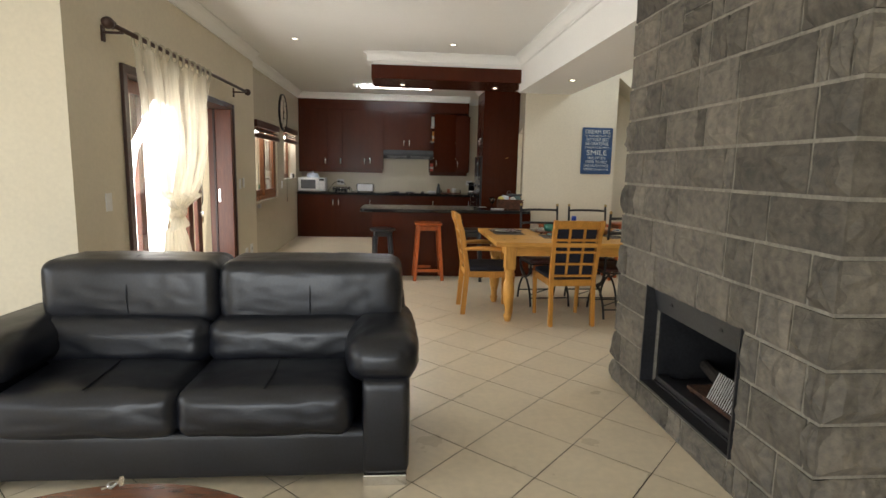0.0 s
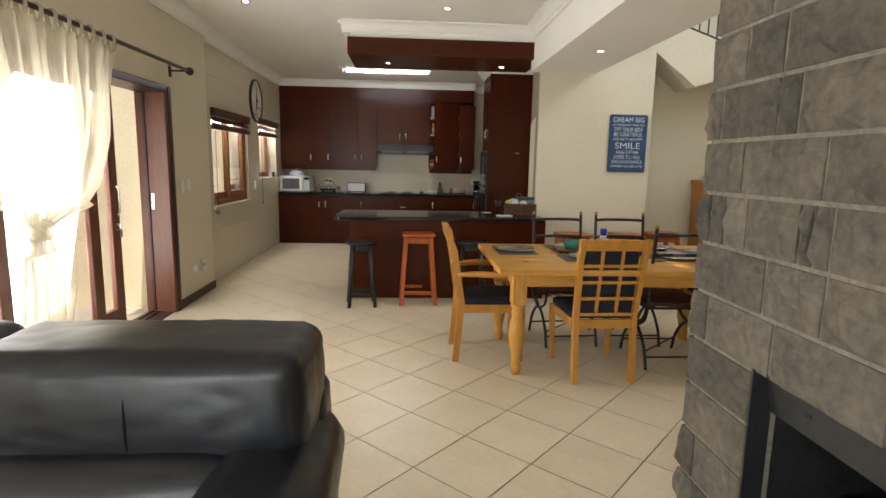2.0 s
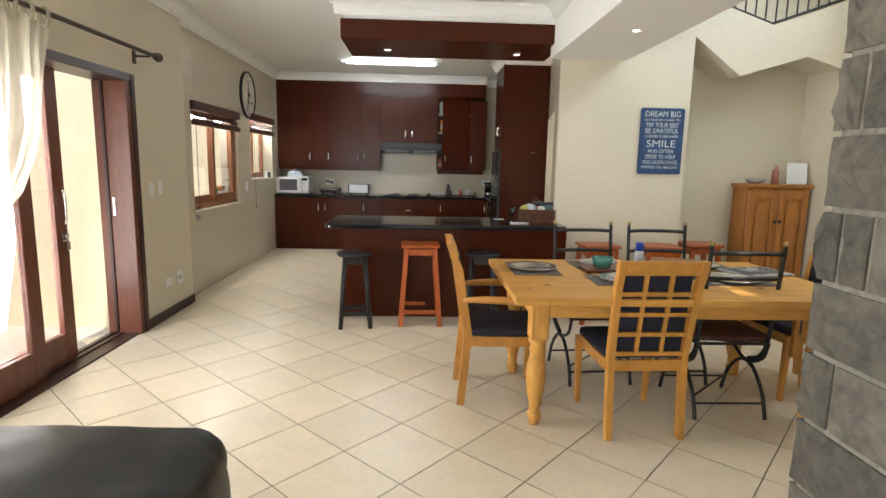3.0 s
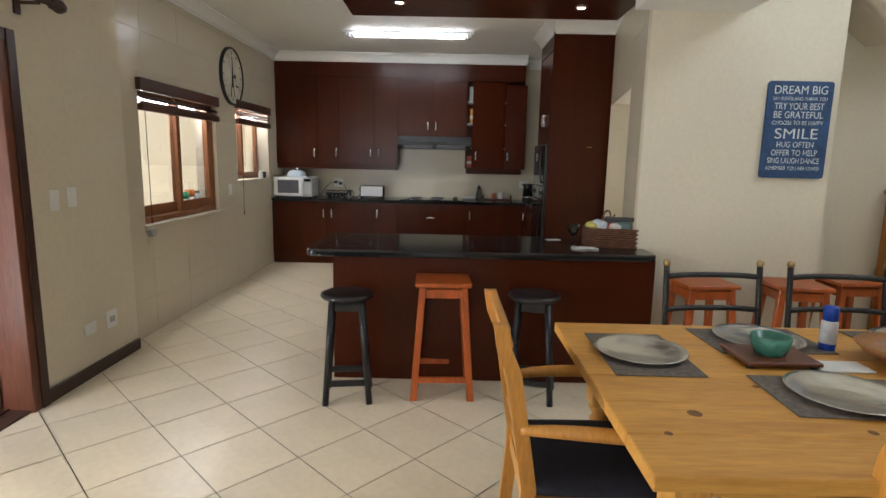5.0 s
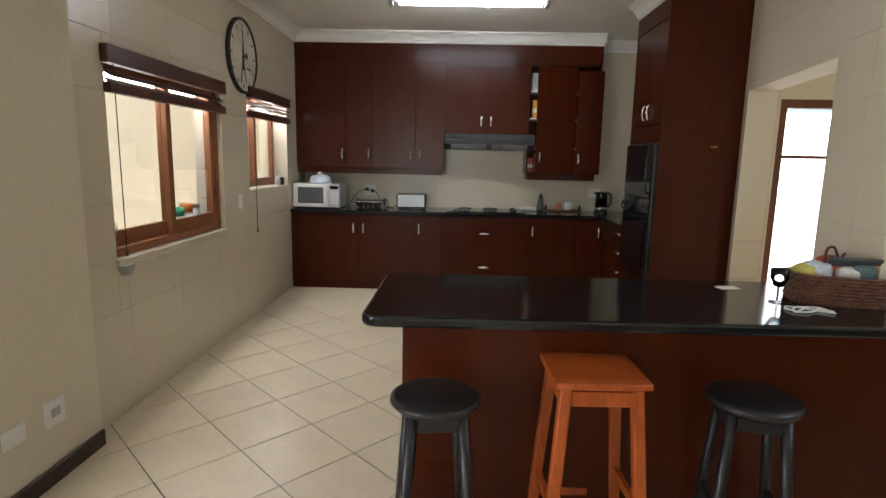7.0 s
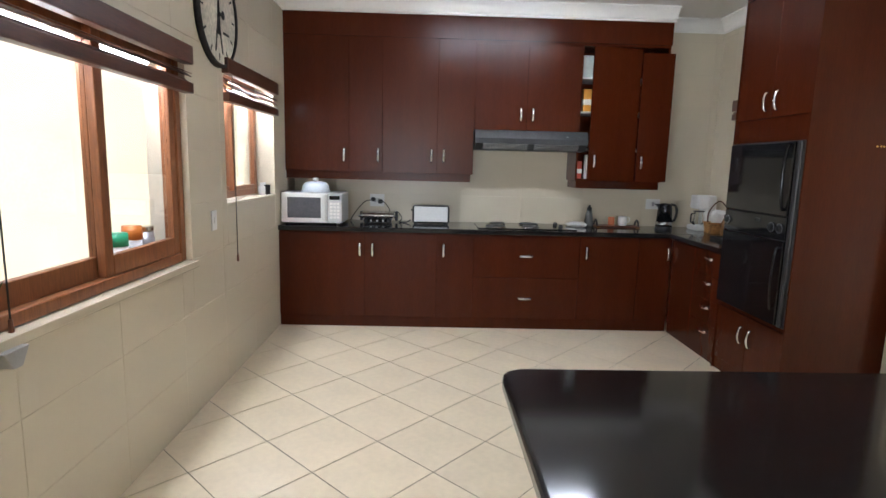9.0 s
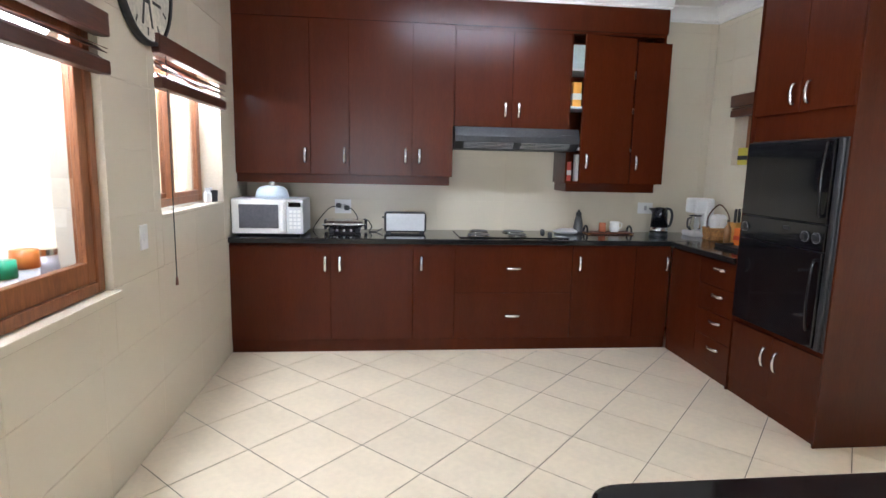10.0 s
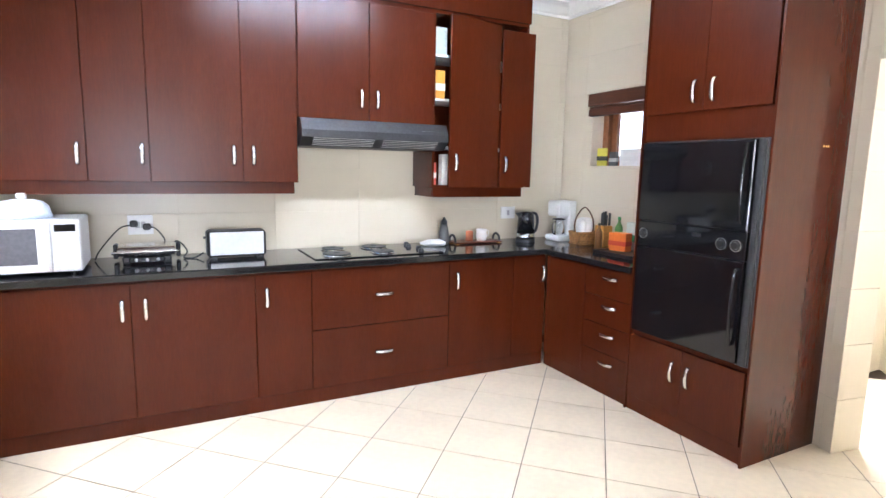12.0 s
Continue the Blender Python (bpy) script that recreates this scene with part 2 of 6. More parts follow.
MORTAR = material("grey_mortar", (0.27, 0.245, 0.20), 0.95, vary=0.2, bump=0.6, bump_scale=60)
CHROME = material("brushed_chrome", (0.75, 0.74, 0.72), 0.22, metal=1.0, vary=0.05, bump=0)
BRASS = material("dull_brass", (0.45, 0.33, 0.14), 0.4, metal=1.0, vary=0.1, bump=0)
BLACK_METAL = material("black_stove_metal", (0.022, 0.022, 0.024), 0.42, vary=0.3, bump=0.1)
BLACK_GLASS = material("black_oven_glass", (0.006, 0.006, 0.007), 0.06, vary=0.1, bump=0, rough_vary=0.01)
BLACK_PLASTIC = material("black_plastic", (0.016, 0.016, 0.017), 0.35, vary=0.15, bump=0.05)
WHITE_PLASTIC = material("white_plastic", (0.74, 0.74, 0.72), 0.35, vary=0.03, bump=0)
GREY_PLASTIC = material("silver_grey_plastic", (0.40, 0.40, 0.40), 0.35, metal=0.4, vary=0.05, bump=0)
GLASS = clear_glass("window_glass")
CLEAR = bpy.data.materials.new("clear_tableware_glass")
CLEAR.use_nodes = True
_n, _l = CLEAR.node_tree.nodes, CLEAR.node_tree.links
_gl, _tp, _mx, _fr = _n.new("ShaderNodeBsdfGlossy"), _n.new("ShaderNodeBsdfTransparent"), _n.new("ShaderNodeMixShader"), _n.new("ShaderNodeFresnel")
_gl.inputs["Roughness"].default_value = 0.04
_tp.inputs["Color"].default_value = (0.93, 0.95, 0.94, 1)
_fr.inputs["IOR"].default_value = 1.6
_l.new(_fr.outputs[0], _mx.inputs["Fac"])
_l.new(_tp.outputs[0], _mx.inputs[1])
_l.new(_gl.outputs[0], _mx.inputs[2])
_l.new(_mx.outputs[0], _n["Material Output"].inputs["Surface"])
TUBE_LIGHT = glow("fluorescent_tube_glow", (0.95, 0.98, 1.0), 30)
DOWNLIGHT = glow("downlight_glow", (1.0, 0.86, 0.66), 9)
SHEER = bpy.data.materials.new("cream_sheer_voile")
SHEER.use_nodes = True
_n, _l = SHEER.node_tree.nodes, SHEER.node_tree.links
_n["Principled BSDF"].inputs["Base Color"].default_value = (0.66, 0.60, 0.47, 1)
_n["Principled BSDF"].inputs["Roughness"].default_value = 0.9
_tr = _n.new("ShaderNodeBsdfTranslucent")
_tr.inputs["Color"].default_value = (0.66, 0.60, 0.46, 1)
_tp = _n.new("ShaderNodeBsdfTransparent")
_m1, _m2 = _n.new("ShaderNodeMixShader"), _n.new("ShaderNodeMixShader")
_m1.inputs["Fac"].default_value = 0.30
_weave = _n.new("ShaderNodeTexNoise")
_weave.inputs["Scale"].default_value = 9
_wr = _n.new("ShaderNodeMapRange")
_wr.inputs["To Min"].default_value, _wr.inputs["To Max"].default_value = 0.38, 0.72
_l.new(_weave.outputs["Fac"], _wr.inputs["Value"])
_l.new(_wr.outputs["Result"], _m2.inputs["Fac"])
_l.new(_n["Principled BSDF"].outputs[0], _m1.inputs[1])
_l.new(_tr.outputs[0], _m1.inputs[2])
_l.new(_m1.outputs[0], _m2.inputs[1])
_l.new(_tp.outputs[0], _m2.inputs[2])
_l.new(_m2.outputs[0], _n["Material Output"].inputs["Surface"])
# ---- structure ----
CEIL = 2.86
XL, XK, XR, YB = -1.41, -1.50, 2.58, 10.10


def structure(name, bm, mt, label="", category="", smooth=False):
    return solid(name, bm, mt, label, category, kind="structure", smooth=smooth)


structure("ground", box(-60, 60, -60, 60, -0.30, -0.06), material("pale_patio_paving", (0.55, 0.50, 0.42), 0.8, vary=0.12, scale=2, bump=0.3), "pale paved patio outside the house", "ground")
FLOOR = structure("floor", boxes((-4.3, 5.1, -4.6, 1.96, -0.25, -0.0025), (XL - 0.24, 5.1, 1.96, YB + 0.2, -0.25, -0.0025)), GROUT, "cream ceramic tiles laid diagonally with dark grout", "floor")
structure("wall_west", boxes((XL - 0.22, XL, 1.74, 2.39, 0, CEIL), (XL - 0.22, XL, 2.39, 4.96, 2.09, CEIL), (XL - 0.22, XL, 4.96, 5.95, 0, CEIL)),
          PLASTER, "beige plastered wall with a sliding door", "wall")
W1 = (6.315, 7.74, 0.875, 2.03)
W2 = (8.29, 9.40, 1.16, 2.07)
W3 = (8.75, 9.74, 1.51, 2.08)
WEST_K = structure("wall_kitchen_west", boxes(
    (XK - 0.22, XK, 5.95, W1[0], 0, CEIL), (XK - 0.22, XK, W1[0], W1[1], 0, W1[2]), (XK - 0.22, XK, W1[0], W1[1], W1[3], CEIL),
    (XK - 0.22, XK, W1[1], W2[0], 0, CEIL), (XK - 0.22, XK, W2[0], W2[1], 0, W2[2]), (XK - 0.22, XK, W2[0], W2[1], W2[3], CEIL),
    (XK - 0.22, XK, W2[1], YB + 0.2, 0, CEIL)), TILE_GROUT, "cream tiled kitchen wall with two windows", "wall")
NORTH = structure("wall_north", boxes((XK, XR + 0.24, YB, YB + 0.2, 0, CEIL)), TILE_GROUT, "cream tiled kitchen wall behind the cupboards", "wall")
EAST_K = structure("wall_kitchen_east", boxes(
    (XR, XR + 0.24, 7.79, W3[0], 0, CEIL), (XR, XR + 0.24, W3[0], W3[1], 0, W3[2]), (XR, XR + 0.24, W3[0], W3[1], W3[3], CEIL), (XR, XR + 0.24, W3[1], YB, 0, CEIL)),
    TILE_GROUT, "cream tiled kitchen wall with a small corner window", "wall")
# the tiled wall with the opening runs slightly askew
SLANT = pose(2.19, 5.68, 0, 0, 0, -10.13)
DOORWAY = (0.70, 2.075, 2.04)
sb = boxes((0, 0.2, 0.05, DOORWAY[0], 0, CEIL), (0, 0.2, DOORWAY[0], DOORWAY[1], DOORWAY[2], CEIL), (0, 0.2, DOORWAY[1], 2.14, 0, CEIL))
sb.transform(SLANT)
SLANT_WALL = structure("wall_kitchen_opening", sb, TILE_GROUT, "cream tiled kitchen wall with a doorless opening", "wall")
structure("wall_dining", boxes((2.19, 3.44, 5.68, 5.73, 0, 5.6), (2.27, 3.44, 5.73, 5.90, 0, 5.6)), PLASTER, "pale plastered wall beside the dining table", "wall")
structure("wall_living_step", boxes((-4.3, XL - 0.22, 1.742, 1.96, 0, CEIL)), PLASTER, "pale plastered wall", "wall")
structure("wall_living_west", boxes((-4.3, -4.1, -4.6, -2.8, 0, CEIL), (-4.3, -4.1, -2.8, 0.4, 2.3, CEIL), (-4.3, -4.1, -2.8, 0.4, 0, 0.2), (-4.3, -4.1, 0.4, 1.74, 0, CEIL)), PLASTER, "plain plastered wall with a wide window opening", "wall")
structure("wall_south", boxes((-4.1, -2.8, -4.6, -4.4, 0, CEIL), (-2.8, 1.6, -4.6, -4.4, 2.4, CEIL), (-2.8, 1.6, -4.6, -4.4, 0, 0.2), (1.6, 6.2, -4.6, -4.4, 0, CEIL)), PLASTER, "plain plastered wall with a wide window opening", "wall")
structure("wall_living_east", boxes((3.9, 4.1, -4.4, 1.2, 0, CEIL)), PLASTER, "plain plastered wall", "wall")
structure("wall_stair_back", boxes((3.44, 5.1, 6.15, 6.35, 0, 5.6), (3.24, 3.44, 5.902, 6.35, 0, 5.6)), PLASTER, "plastered wall under the stairs", "wall")
structure("wall_stair_east", boxes((4.88, 5.10, 1.4, 6.15, 0, 3.4), (4.88, 5.10, 1.4, 6.15, 5.2, 5.6), (4.88, 5.10, 1.4, 2.6, 3.4, 5.2), (4.88, 5.10, 5.2, 6.15, 3.4, 5.2)), PLASTER, "plastered stairwell wall", "wall")
structure("wall_hall_south", boxes((3.0, 5.1, 1.2, 1.4, 0, 5.6)), PLASTER, "plain plastered wall", "wall")
structure("wall_passage", boxes((XR + 0.24, 3.12, 8.3, 8.5, 0, CEIL), (3.12, 3.95, 8.3, 8.5, 2.05, CEIL), (3.95, 4.5, 8.3, 8.5, 0, CEIL), (4.3, 4.5, 6.35, 8.3, 0, CEIL)), PLASTER, "plastered wall of the passage", "wall")
structure("ceiling", boxes((-4.3, 2.08, -4.6, 1.96, CEIL, CEIL + 0.15), (XL - 0.22, 2.08, 1.96, 5.68, CEIL, CEIL + 0.15), (XK - 0.22, XR + 0.24, 5.68, YB + 0.2, CEIL, CEIL + 0.15),
                           (2.08, 4.1, -4.6, 1.2, CEIL, CEIL + 0.15), (XR + 0.24, 4.5, 6.35, 8.5, CEIL, CEIL + 0.15)), WHITE, "white ceiling", "ceiling")
structure("ceiling_bulkhead", boxes((2.08, 2.78, 1.2, 5.68, 2.43, 3.1)), WHITE, "white dropped ceiling along the stairwell", "ceiling")
structure("ceiling_stairwell", boxes((2.6, 5.1, 1.2, 6.35, 5.6, 5.75), (2.6, 2.78, 1.2, 5.68, 3.1, 5.6)), WHITE, "white ceiling high over the stairs", "ceiling")

# cornices: a coved moulding, extruded along the wall tops
COVE = [(0, 0), (0.105, 0), (0.105, -0.014), (0.085, -0.022), (0.06, -0.04), (0.04, -0.066), (0.028, -0.088), (0.014, -0.098), (0.014, -0.115), (0, -0.115)]


def cornice(name, axis, a0, a1, at, sign, m=None):
    pts = [(at + sign * u, CEIL - 0.002 + w) for u, w in COVE]
    b = prism(pts, a0, a1, axis)
    if m is not None:
        b.transform(m)
    structure(name, b, WHITE, "white moulded plaster cornice", "cornice")


cornice("cornice_west", "y", 1.96, 5.95, XL, 1)
cornice("cornice_kitchen_west", "y", 5.95, 9.74, XK, 1)
cornice("cornice_north", "x", XK, 1.95, 9.745, -1)
cornice("cornice_north_east", "x", 1.95, XR, YB, -1)
cornice("cornice_kitchen_east", "y", 8.64, YB, XR, -1)
cornice("cornice_tall_front", "y", 7.84, 8.62, 1.965, -1)
cornice("cornice_tall_side", "x", 1.965, XR, 7.83, -1)
cornice("cornice_kitchen_opening", "y", 0.0, 2.10, 0, -1, SLANT)
cornice("cornice_bulkhead", "y", 1.2, 5.55, 2.078, -1)
cornice("cornice_box_front", "x", 0.10, 2.10, 5.575, -1)
cornice("cornice_box_west", "y", 5.56, 6.38, 0.16, -1)
cornice("cornice_living_step", "x", -4.1, XL, 1.742, -1)

# skirting
structure("baseboard_west", box(XL, XL + 0.018, 4.986, 5.95, 0, 0.085, 0.004), SKIRTING, "dark brown wooden skirting board", "skirting")
structure("baseboard_dining", box(2.19, 3.44, 5.662, 5.68, 0, 0.085, 0.004), SKIRTING, "dark brown wooden skirting board", "skirting")

# stairs
stair = thing("staircase", (4.1, 5.9, 2.3), label="plastered half-turn stair with a wrought-iron rail", category="staircase", kind="structure")
part("stair_slab", prism([(3.42, 2.69), (3.90, 2.325), (4.54, 2.52), (4.879, 2.42), (4.879, 3.04), (4.19, 2.79), (3.42, 3.05)], 5.685, 6.148, "y"), PLASTER, stair, "pale plastered underside and flank", world=True)
part("handrail", tube([(3.46, 5.74, 3.75), (4.19, 5.74, 3.50), (4.86, 5.74, 3.74)], 0.018, 8), IRON, stair, world=True)
part("bottom_rail", tube([(3.46, 5.74, 3.065), (4.19, 5.74, 2.82), (4.86, 5.74, 3.06)], 0.014, 8), IRON, stair, world=True)
for k in range(14):
    x = 3.52 + k * 0.1
    zb = 2.82 + abs(x - 4.19) * 0.337
    part("baluster", tube([(x, 5.74, zb), (x, 5.74, zb + 0.68)], 0.008, 6), IRON, stair, world=True)

# ---- outdoors ----
structure("wall_patio_wing", box(-3.6, XL - 0.24, 5.25, 5.45, -0.06, 3.2), CREAM, "cream rendered wing wall beside the patio", "wall")
structure("wall_courtyard", box(-4.6, XK - 0.24, 9.75, 9.95, -0.06, 3.4), CREAM, "cream rendered courtyard wall", "wall")
structure("wall_garden", box(-7.6, -7.4, -6, 16, -0.06, 1.9), CREAM, "cream rendered garden wall", "wall")
LEAF = material("hedge_leaf", (0.10, 0.15, 0.03), 0.6, vary=0.4, scale=20, bump=0.1)


def shrub(name, loc, r, h, label, group=""):
    ob = thing(name, loc, label=label, category="shrub", group=group)
    rnd = random.Random(int(loc[1] * 100) + 7)
    b = bmesh.new()
    for k in range(420):
        a, e, q = rnd.uniform(0, 6.283), rnd.uniform(0, 1), rnd.uniform(0.45, 1.0)
        c = Vector((math.cos(a) * r * q * math.sqrt(1 - (e - .4) ** 2), math.sin(a) * r * q * math.sqrt(1 - (e - .4) ** 2), 0.12 + e * h))
        d = Vector((rnd.gauss(0, 1), rnd.gauss(0, 1), rnd.gauss(0.5, 1))).normalized()
        s = d.orthogonal().normalized() * rnd.uniform(0.03, 0.06)
        L = d * rnd.uniform(0.10, 0.2)
        b.faces.new([b.verts.new(c), b.verts.new(c + L * .5 + s), b.verts.new(c + L), b.verts.new(c + L * .5 - s)])
    part("foliage", b, LEAF, ob)
    part("stem", tube([(0, 0, -0.02), (0, 0, h * .5)], 0.03, 6), DOOR_WOOD, ob)
    return ob


shrub("garden_shrub", (-3.0, 4.5, -0.06), 0.35, 0.75, "green leafy shrub at the patio's edge", "shrubs")
shrub("garden_shrub", (-6.4, 7.5, -0.06), 0.7, 1.5, "green leafy shrub by the garden wall", "shrubs")
shrub("garden_shrub", (-6.5, 10.5, -0.06), 0.8, 1.7, "green leafy shrub by the garden wall", "shrubs")

# ---- sliding door with its curtain ----
door = thing("sliding_door", (-1.52, 3.6, 0), label="open sliding door of reddish-brown hardwood and glass", category="door", kind="structure")
part("jamb", box(-1.66, -1.396, 4.87, 4.96, 0, 2.03, 0.004), DOOR_WOOD, door, world=True)
part("jamb", box(-1.66, -1.396, 2.39, 2.47, 0, 2.03, 0.004), DOOR_WOOD, door, world=True)
part("architrave", box(-1.41, -1.385, 4.925, 4.985, 0, 2.09, 0.004), SKIRTING, door, world=True)
part("architrave", box(-1.41, -1.385, 2.375, 2.435, 0, 2.09, 0.004), SKIRTING, door, world=True)
part("head", box(-1.66, -1.390, 2.435, 4.925, 2.03, 2.092, 0.004), SKIRTING, door, world=True)
part("track", boxes((-1.66, -1.42, 2.47, 4.87, 0.0, 0.012), (-1.55, -1.54, 2.47, 4.87, 0.012, 0.022), (-1.615, -1.605, 2.47, 4.87, 0.012, 0.022)), SKIRTING, door, "dark floor track", world=True)
part("strike_plate", box(-1.56, -1.535, 4.864, 4.87, 0.98, 1.13, 0.002), CHROME, door, world=True)
part("stop_bead", box(-1.60, -1.575, 4.855, 4.87, 0.02, 2.03, 0.003), SKIRTING, door, world=True)
for x, y0, y1 in ((-1.52, 2.47, 3.88), (-1.575, 2.90, 4.28)):
    leaf = part("door_leaf", boxes((x - .022, x + .022, y0, y0 + .10, .02, 2.025), (x - .022, x + .022, y1 - .12, y1, .02, 2.025),
                                   (x - .022, x + .022, y0 + .10, y1 - .12, .02, .23), (x - .022, x + .022, y0 + .10, y1 - .12, 1.93, 2.025), bevel=0.004), DOOR_WOOD, door, world=True)
    pane = part("pane", box(x - .003, x + .003, y0 + .10, y1 - .12, .23, 1.93), GLASS, leaf, world=True)
    pane.visible_shadow = False
leaf_h = tube(arc([(-1.562, 4.23, 0.98), (-1.53, 4.23, 1.0), (-1.525, 4.23, 1.1), (-1.53, 4.23, 1.2), (-1.562, 4.23, 1.22)]), 0.008)
part("door_pull", leaf_h, CHROME, door, world=True)
part("lock", boxes((-1.564, -1.55, 4.21, 4.25, .86, .94), (-1.55, -1.52, 4.223, 4.237, .89, .92)), CHROME, door, world=True)
part("key_bunch", boxes((-1.545, -1.53, 4.23, 4.265, .80, .87), bevel=.006), CHROME, door, world=True)

rod = thing("curtain_rod", (-1.29, 3.6, 2.265), label="dark wooden curtain rod with turned finials over the door", category="curtain rod")
part("pole", tube([(-1.29, 2.08, 2.265), (-1.29, 5.14, 2.265)], 0.016, 10), SKIRTING, rod, world=True, smooth=True)
for y, s in ((2.08, -1), (5.14, 1)):
    part("finial", lathe([(0, 0), (.018, 0), (.028, .01), (.016, .02), (.034, .045), (.038, .07), (.026, .10), (0, .11)], 14, m=pose(-1.29, y, 2.265, -90 * s)), SKIRTING, rod, world=True, smooth=True)
    part("bracket", boxes((XL, -1.28, y - s * .10 - .008, y - s * .10 + .008, 2.235, 2.25), (XL, XL + .012, y - s * .10 - .02, y - s * .10 + .02, 2.185, 2.285)), SKIRTING, rod, world=True)


def curtain():
    """A tab-top voile knotted at waist height."""
    ob = thing("curtain", (-1.29, 2.85, 0.3), label="sheer cream tab-top curtain tied in a knot", category="curtain")
    zs = [2.20, 2.0, 1.8, 1.6, 1.4, 1.25, 1.15, 1.08, 1.035, 0.99, 0.93, 0.8, 0.65, 0.5, 0.36]
    left = [2.36, 2.40, 2.44, 2.47, 2.49, 2.52, 2.60, 2.68, 2.74, 2.72, 2.69, 2.67, 2.65, 2.64, 2.63]
    right = [3.84, 3.80, 3.76, 3.72, 3.63, 3.52, 3.36, 3.05, 2.87, 2.90, 2.97, 3.06, 3.13, 3.10, 3.06]
    fine = np.linspace(0, len(zs) - 1, 70)
    b = bmesh.new()
    rows = []
    n = 110
    for q in fine:
        z, y0, y1 = (float(np.interp(q, range(len(zs)), v)) for v in (zs, left, right))
        w = y1 - y0
        row = []
        for i in range(n + 1):
            u = i / n
            fold = 0.034 * math.sin(u * 2 * math.pi * 11 + 0.6 * math.sin(z * 3)) * min(1, 0.35 + w) + 0.018 * math.sin(u * 2 * math.pi * 4.3 + z * 2)
            swag = 0.05 * noise.noise(Vector((u * 3, z * 1.5, 0))) if z < 2.1 else 0
            row.append(b.verts.new((-1.285 + fold + swag * .6 + (0.05 if 0.9 < z < 1.15 else 0.0), y0 + w * u, z + 0.03 * math.sin(u * 3.1) * (1 if z < 0.5 else 0))))
        rows.append(row)
    for r0, r1 in zip(rows, rows[1:]):
        for i in range(n):
            b.faces.new((r0[i], r0[i + 1], r1[i + 1], r1[i]))
    part("drape", b, SHEER, ob, world=True, smooth=True)
    k = cushion(-1.33, -1.19, 2.71, 2.90, 0.98, 1.10, 0.055, 0.015, 0.03, 10, 3)
    part("knot", k, SHEER, ob, "bunched knot", world=True, smooth=True)
    for i in range(12):
        y = 2.39 + i * (3.81 - 2.39) / 11
        part("tab", tube([(-1.29 + .026 * math.cos(a), y, 2.26 + (.026 if math.sin(a) > 0 else .075) * math.sin(a)) for a in np.linspace(0, 2 * math.pi, 14)[:-1]], 0.012, 5, True), SHEER, ob, world=True)


curtain()


# ---- windows and blinds ----
def sash_window(name, x, y0, y1, z0, z1, label, rail, mat, d=0.045, w=0.06):
    """A two-light timber window in a wall along y."""
    ob = thing(name, (x, (y0 + y1) / 2, z0), label=label, category="window", kind="structure")
    m = (y0 + y1) / 2
    part("window_frame", boxes((x - d, x + d, y0, y0 + .055, z0, z1), (x - d, x + d, y1 - .055, y1, z0, z1), (x - d, x + d, y0 + .055, y1 - .055, z0, z0 + .05), (x - d, x + d, y0 + .055, y1 - .055, z1 - .05, z1), bevel=.004), mat, ob, world=True)
    for a, c, s in ((y0 + .055, m + .03, -.018), (m - .03, y1 - .055, .018)):
        sash = part("sash", boxes((x + s - .018, x + s + .018, a, a + w, z0 + .05, z1 - .05), (x + s - .018, x + s + .018, c - w, c, z0 + .05, z1 - .05),
                                  (x + s - .018, x + s + .018, a + w, c - w, z0 + .05, z0 + .05 + rail), (x + s - .018, x + s + .018, a + w, c - w, z1 - .11, z1 - .05), bevel=.003), mat, ob, world=True)
        p = part("pane", box(x + s - .002, x + s + .002, a + w, c - w, z0 + .05 + rail, z1 - .11), GLASS, sash, world=True)
        p.visible_shadow = False
    return ob


sash_window("window_1", XK - 0.075, W1[0], W1[1], W1[2] + .02, W1[3], "reddish-brown timber sliding window, the sash ajar", 0.09, WARM_FRAME)
sash_window("window_2", XK - 0.17, W2[0], W2[1], W2[2] + .015, W2[3], "reddish-brown timber window over the worktop", 0.03, WARM_FRAME, 0.025, 0.045)
sash_window("window_3", XR + 0.16, W3[0], W3[1], W3[2] + .012, W3[3], "small reddish-brown timber window", 0.03, WARM_FRAME)
structure("window_sill_1", box(XK - .03, XK + .03, W1[0] - .02, W1[1] + .02, W1[2] - .02, W1[2] + .018, .003), WALL_TILE, "cream tiled window ledge", "sill")
structure("window_sill_2", box(XK - .10, XK + .006, W2[0], W2[1], W2[2] - .008, W2[2] + .012, .003), WALL_TILE, "cream tiled window ledge", "sill")
structure("window_sill_3", box(XR - .006, XR + .10, W3[0], W3[1], W3[2] - .008, W3[2] + .012, .003), WALL_TILE, "cream tiled window ledge", "sill")
pw = thing("window_4", (3.53, 8.36, 0), label="timber glazed door at the passage's end", category="door", kind="structure")
part("window_frame", boxes((3.12, 3.19, 8.32, 8.42, 0, 2.05), (3.88, 3.95, 8.32, 8.42, 0, 2.05), (3.19, 3.88, 8.32, 8.42, 1.98, 2.05), (3.19, 3.88, 8.34, 8.40, 0, .18), (3.19, 3.88, 8.35, 8.39, 1.55, 1.58)), DOOR_WOOD, pw, world=True)
part("pane", box(3.19, 3.88, 8.365, 8.372, .18, 1.98), GLASS, pw, world=True).visible_shadow = False


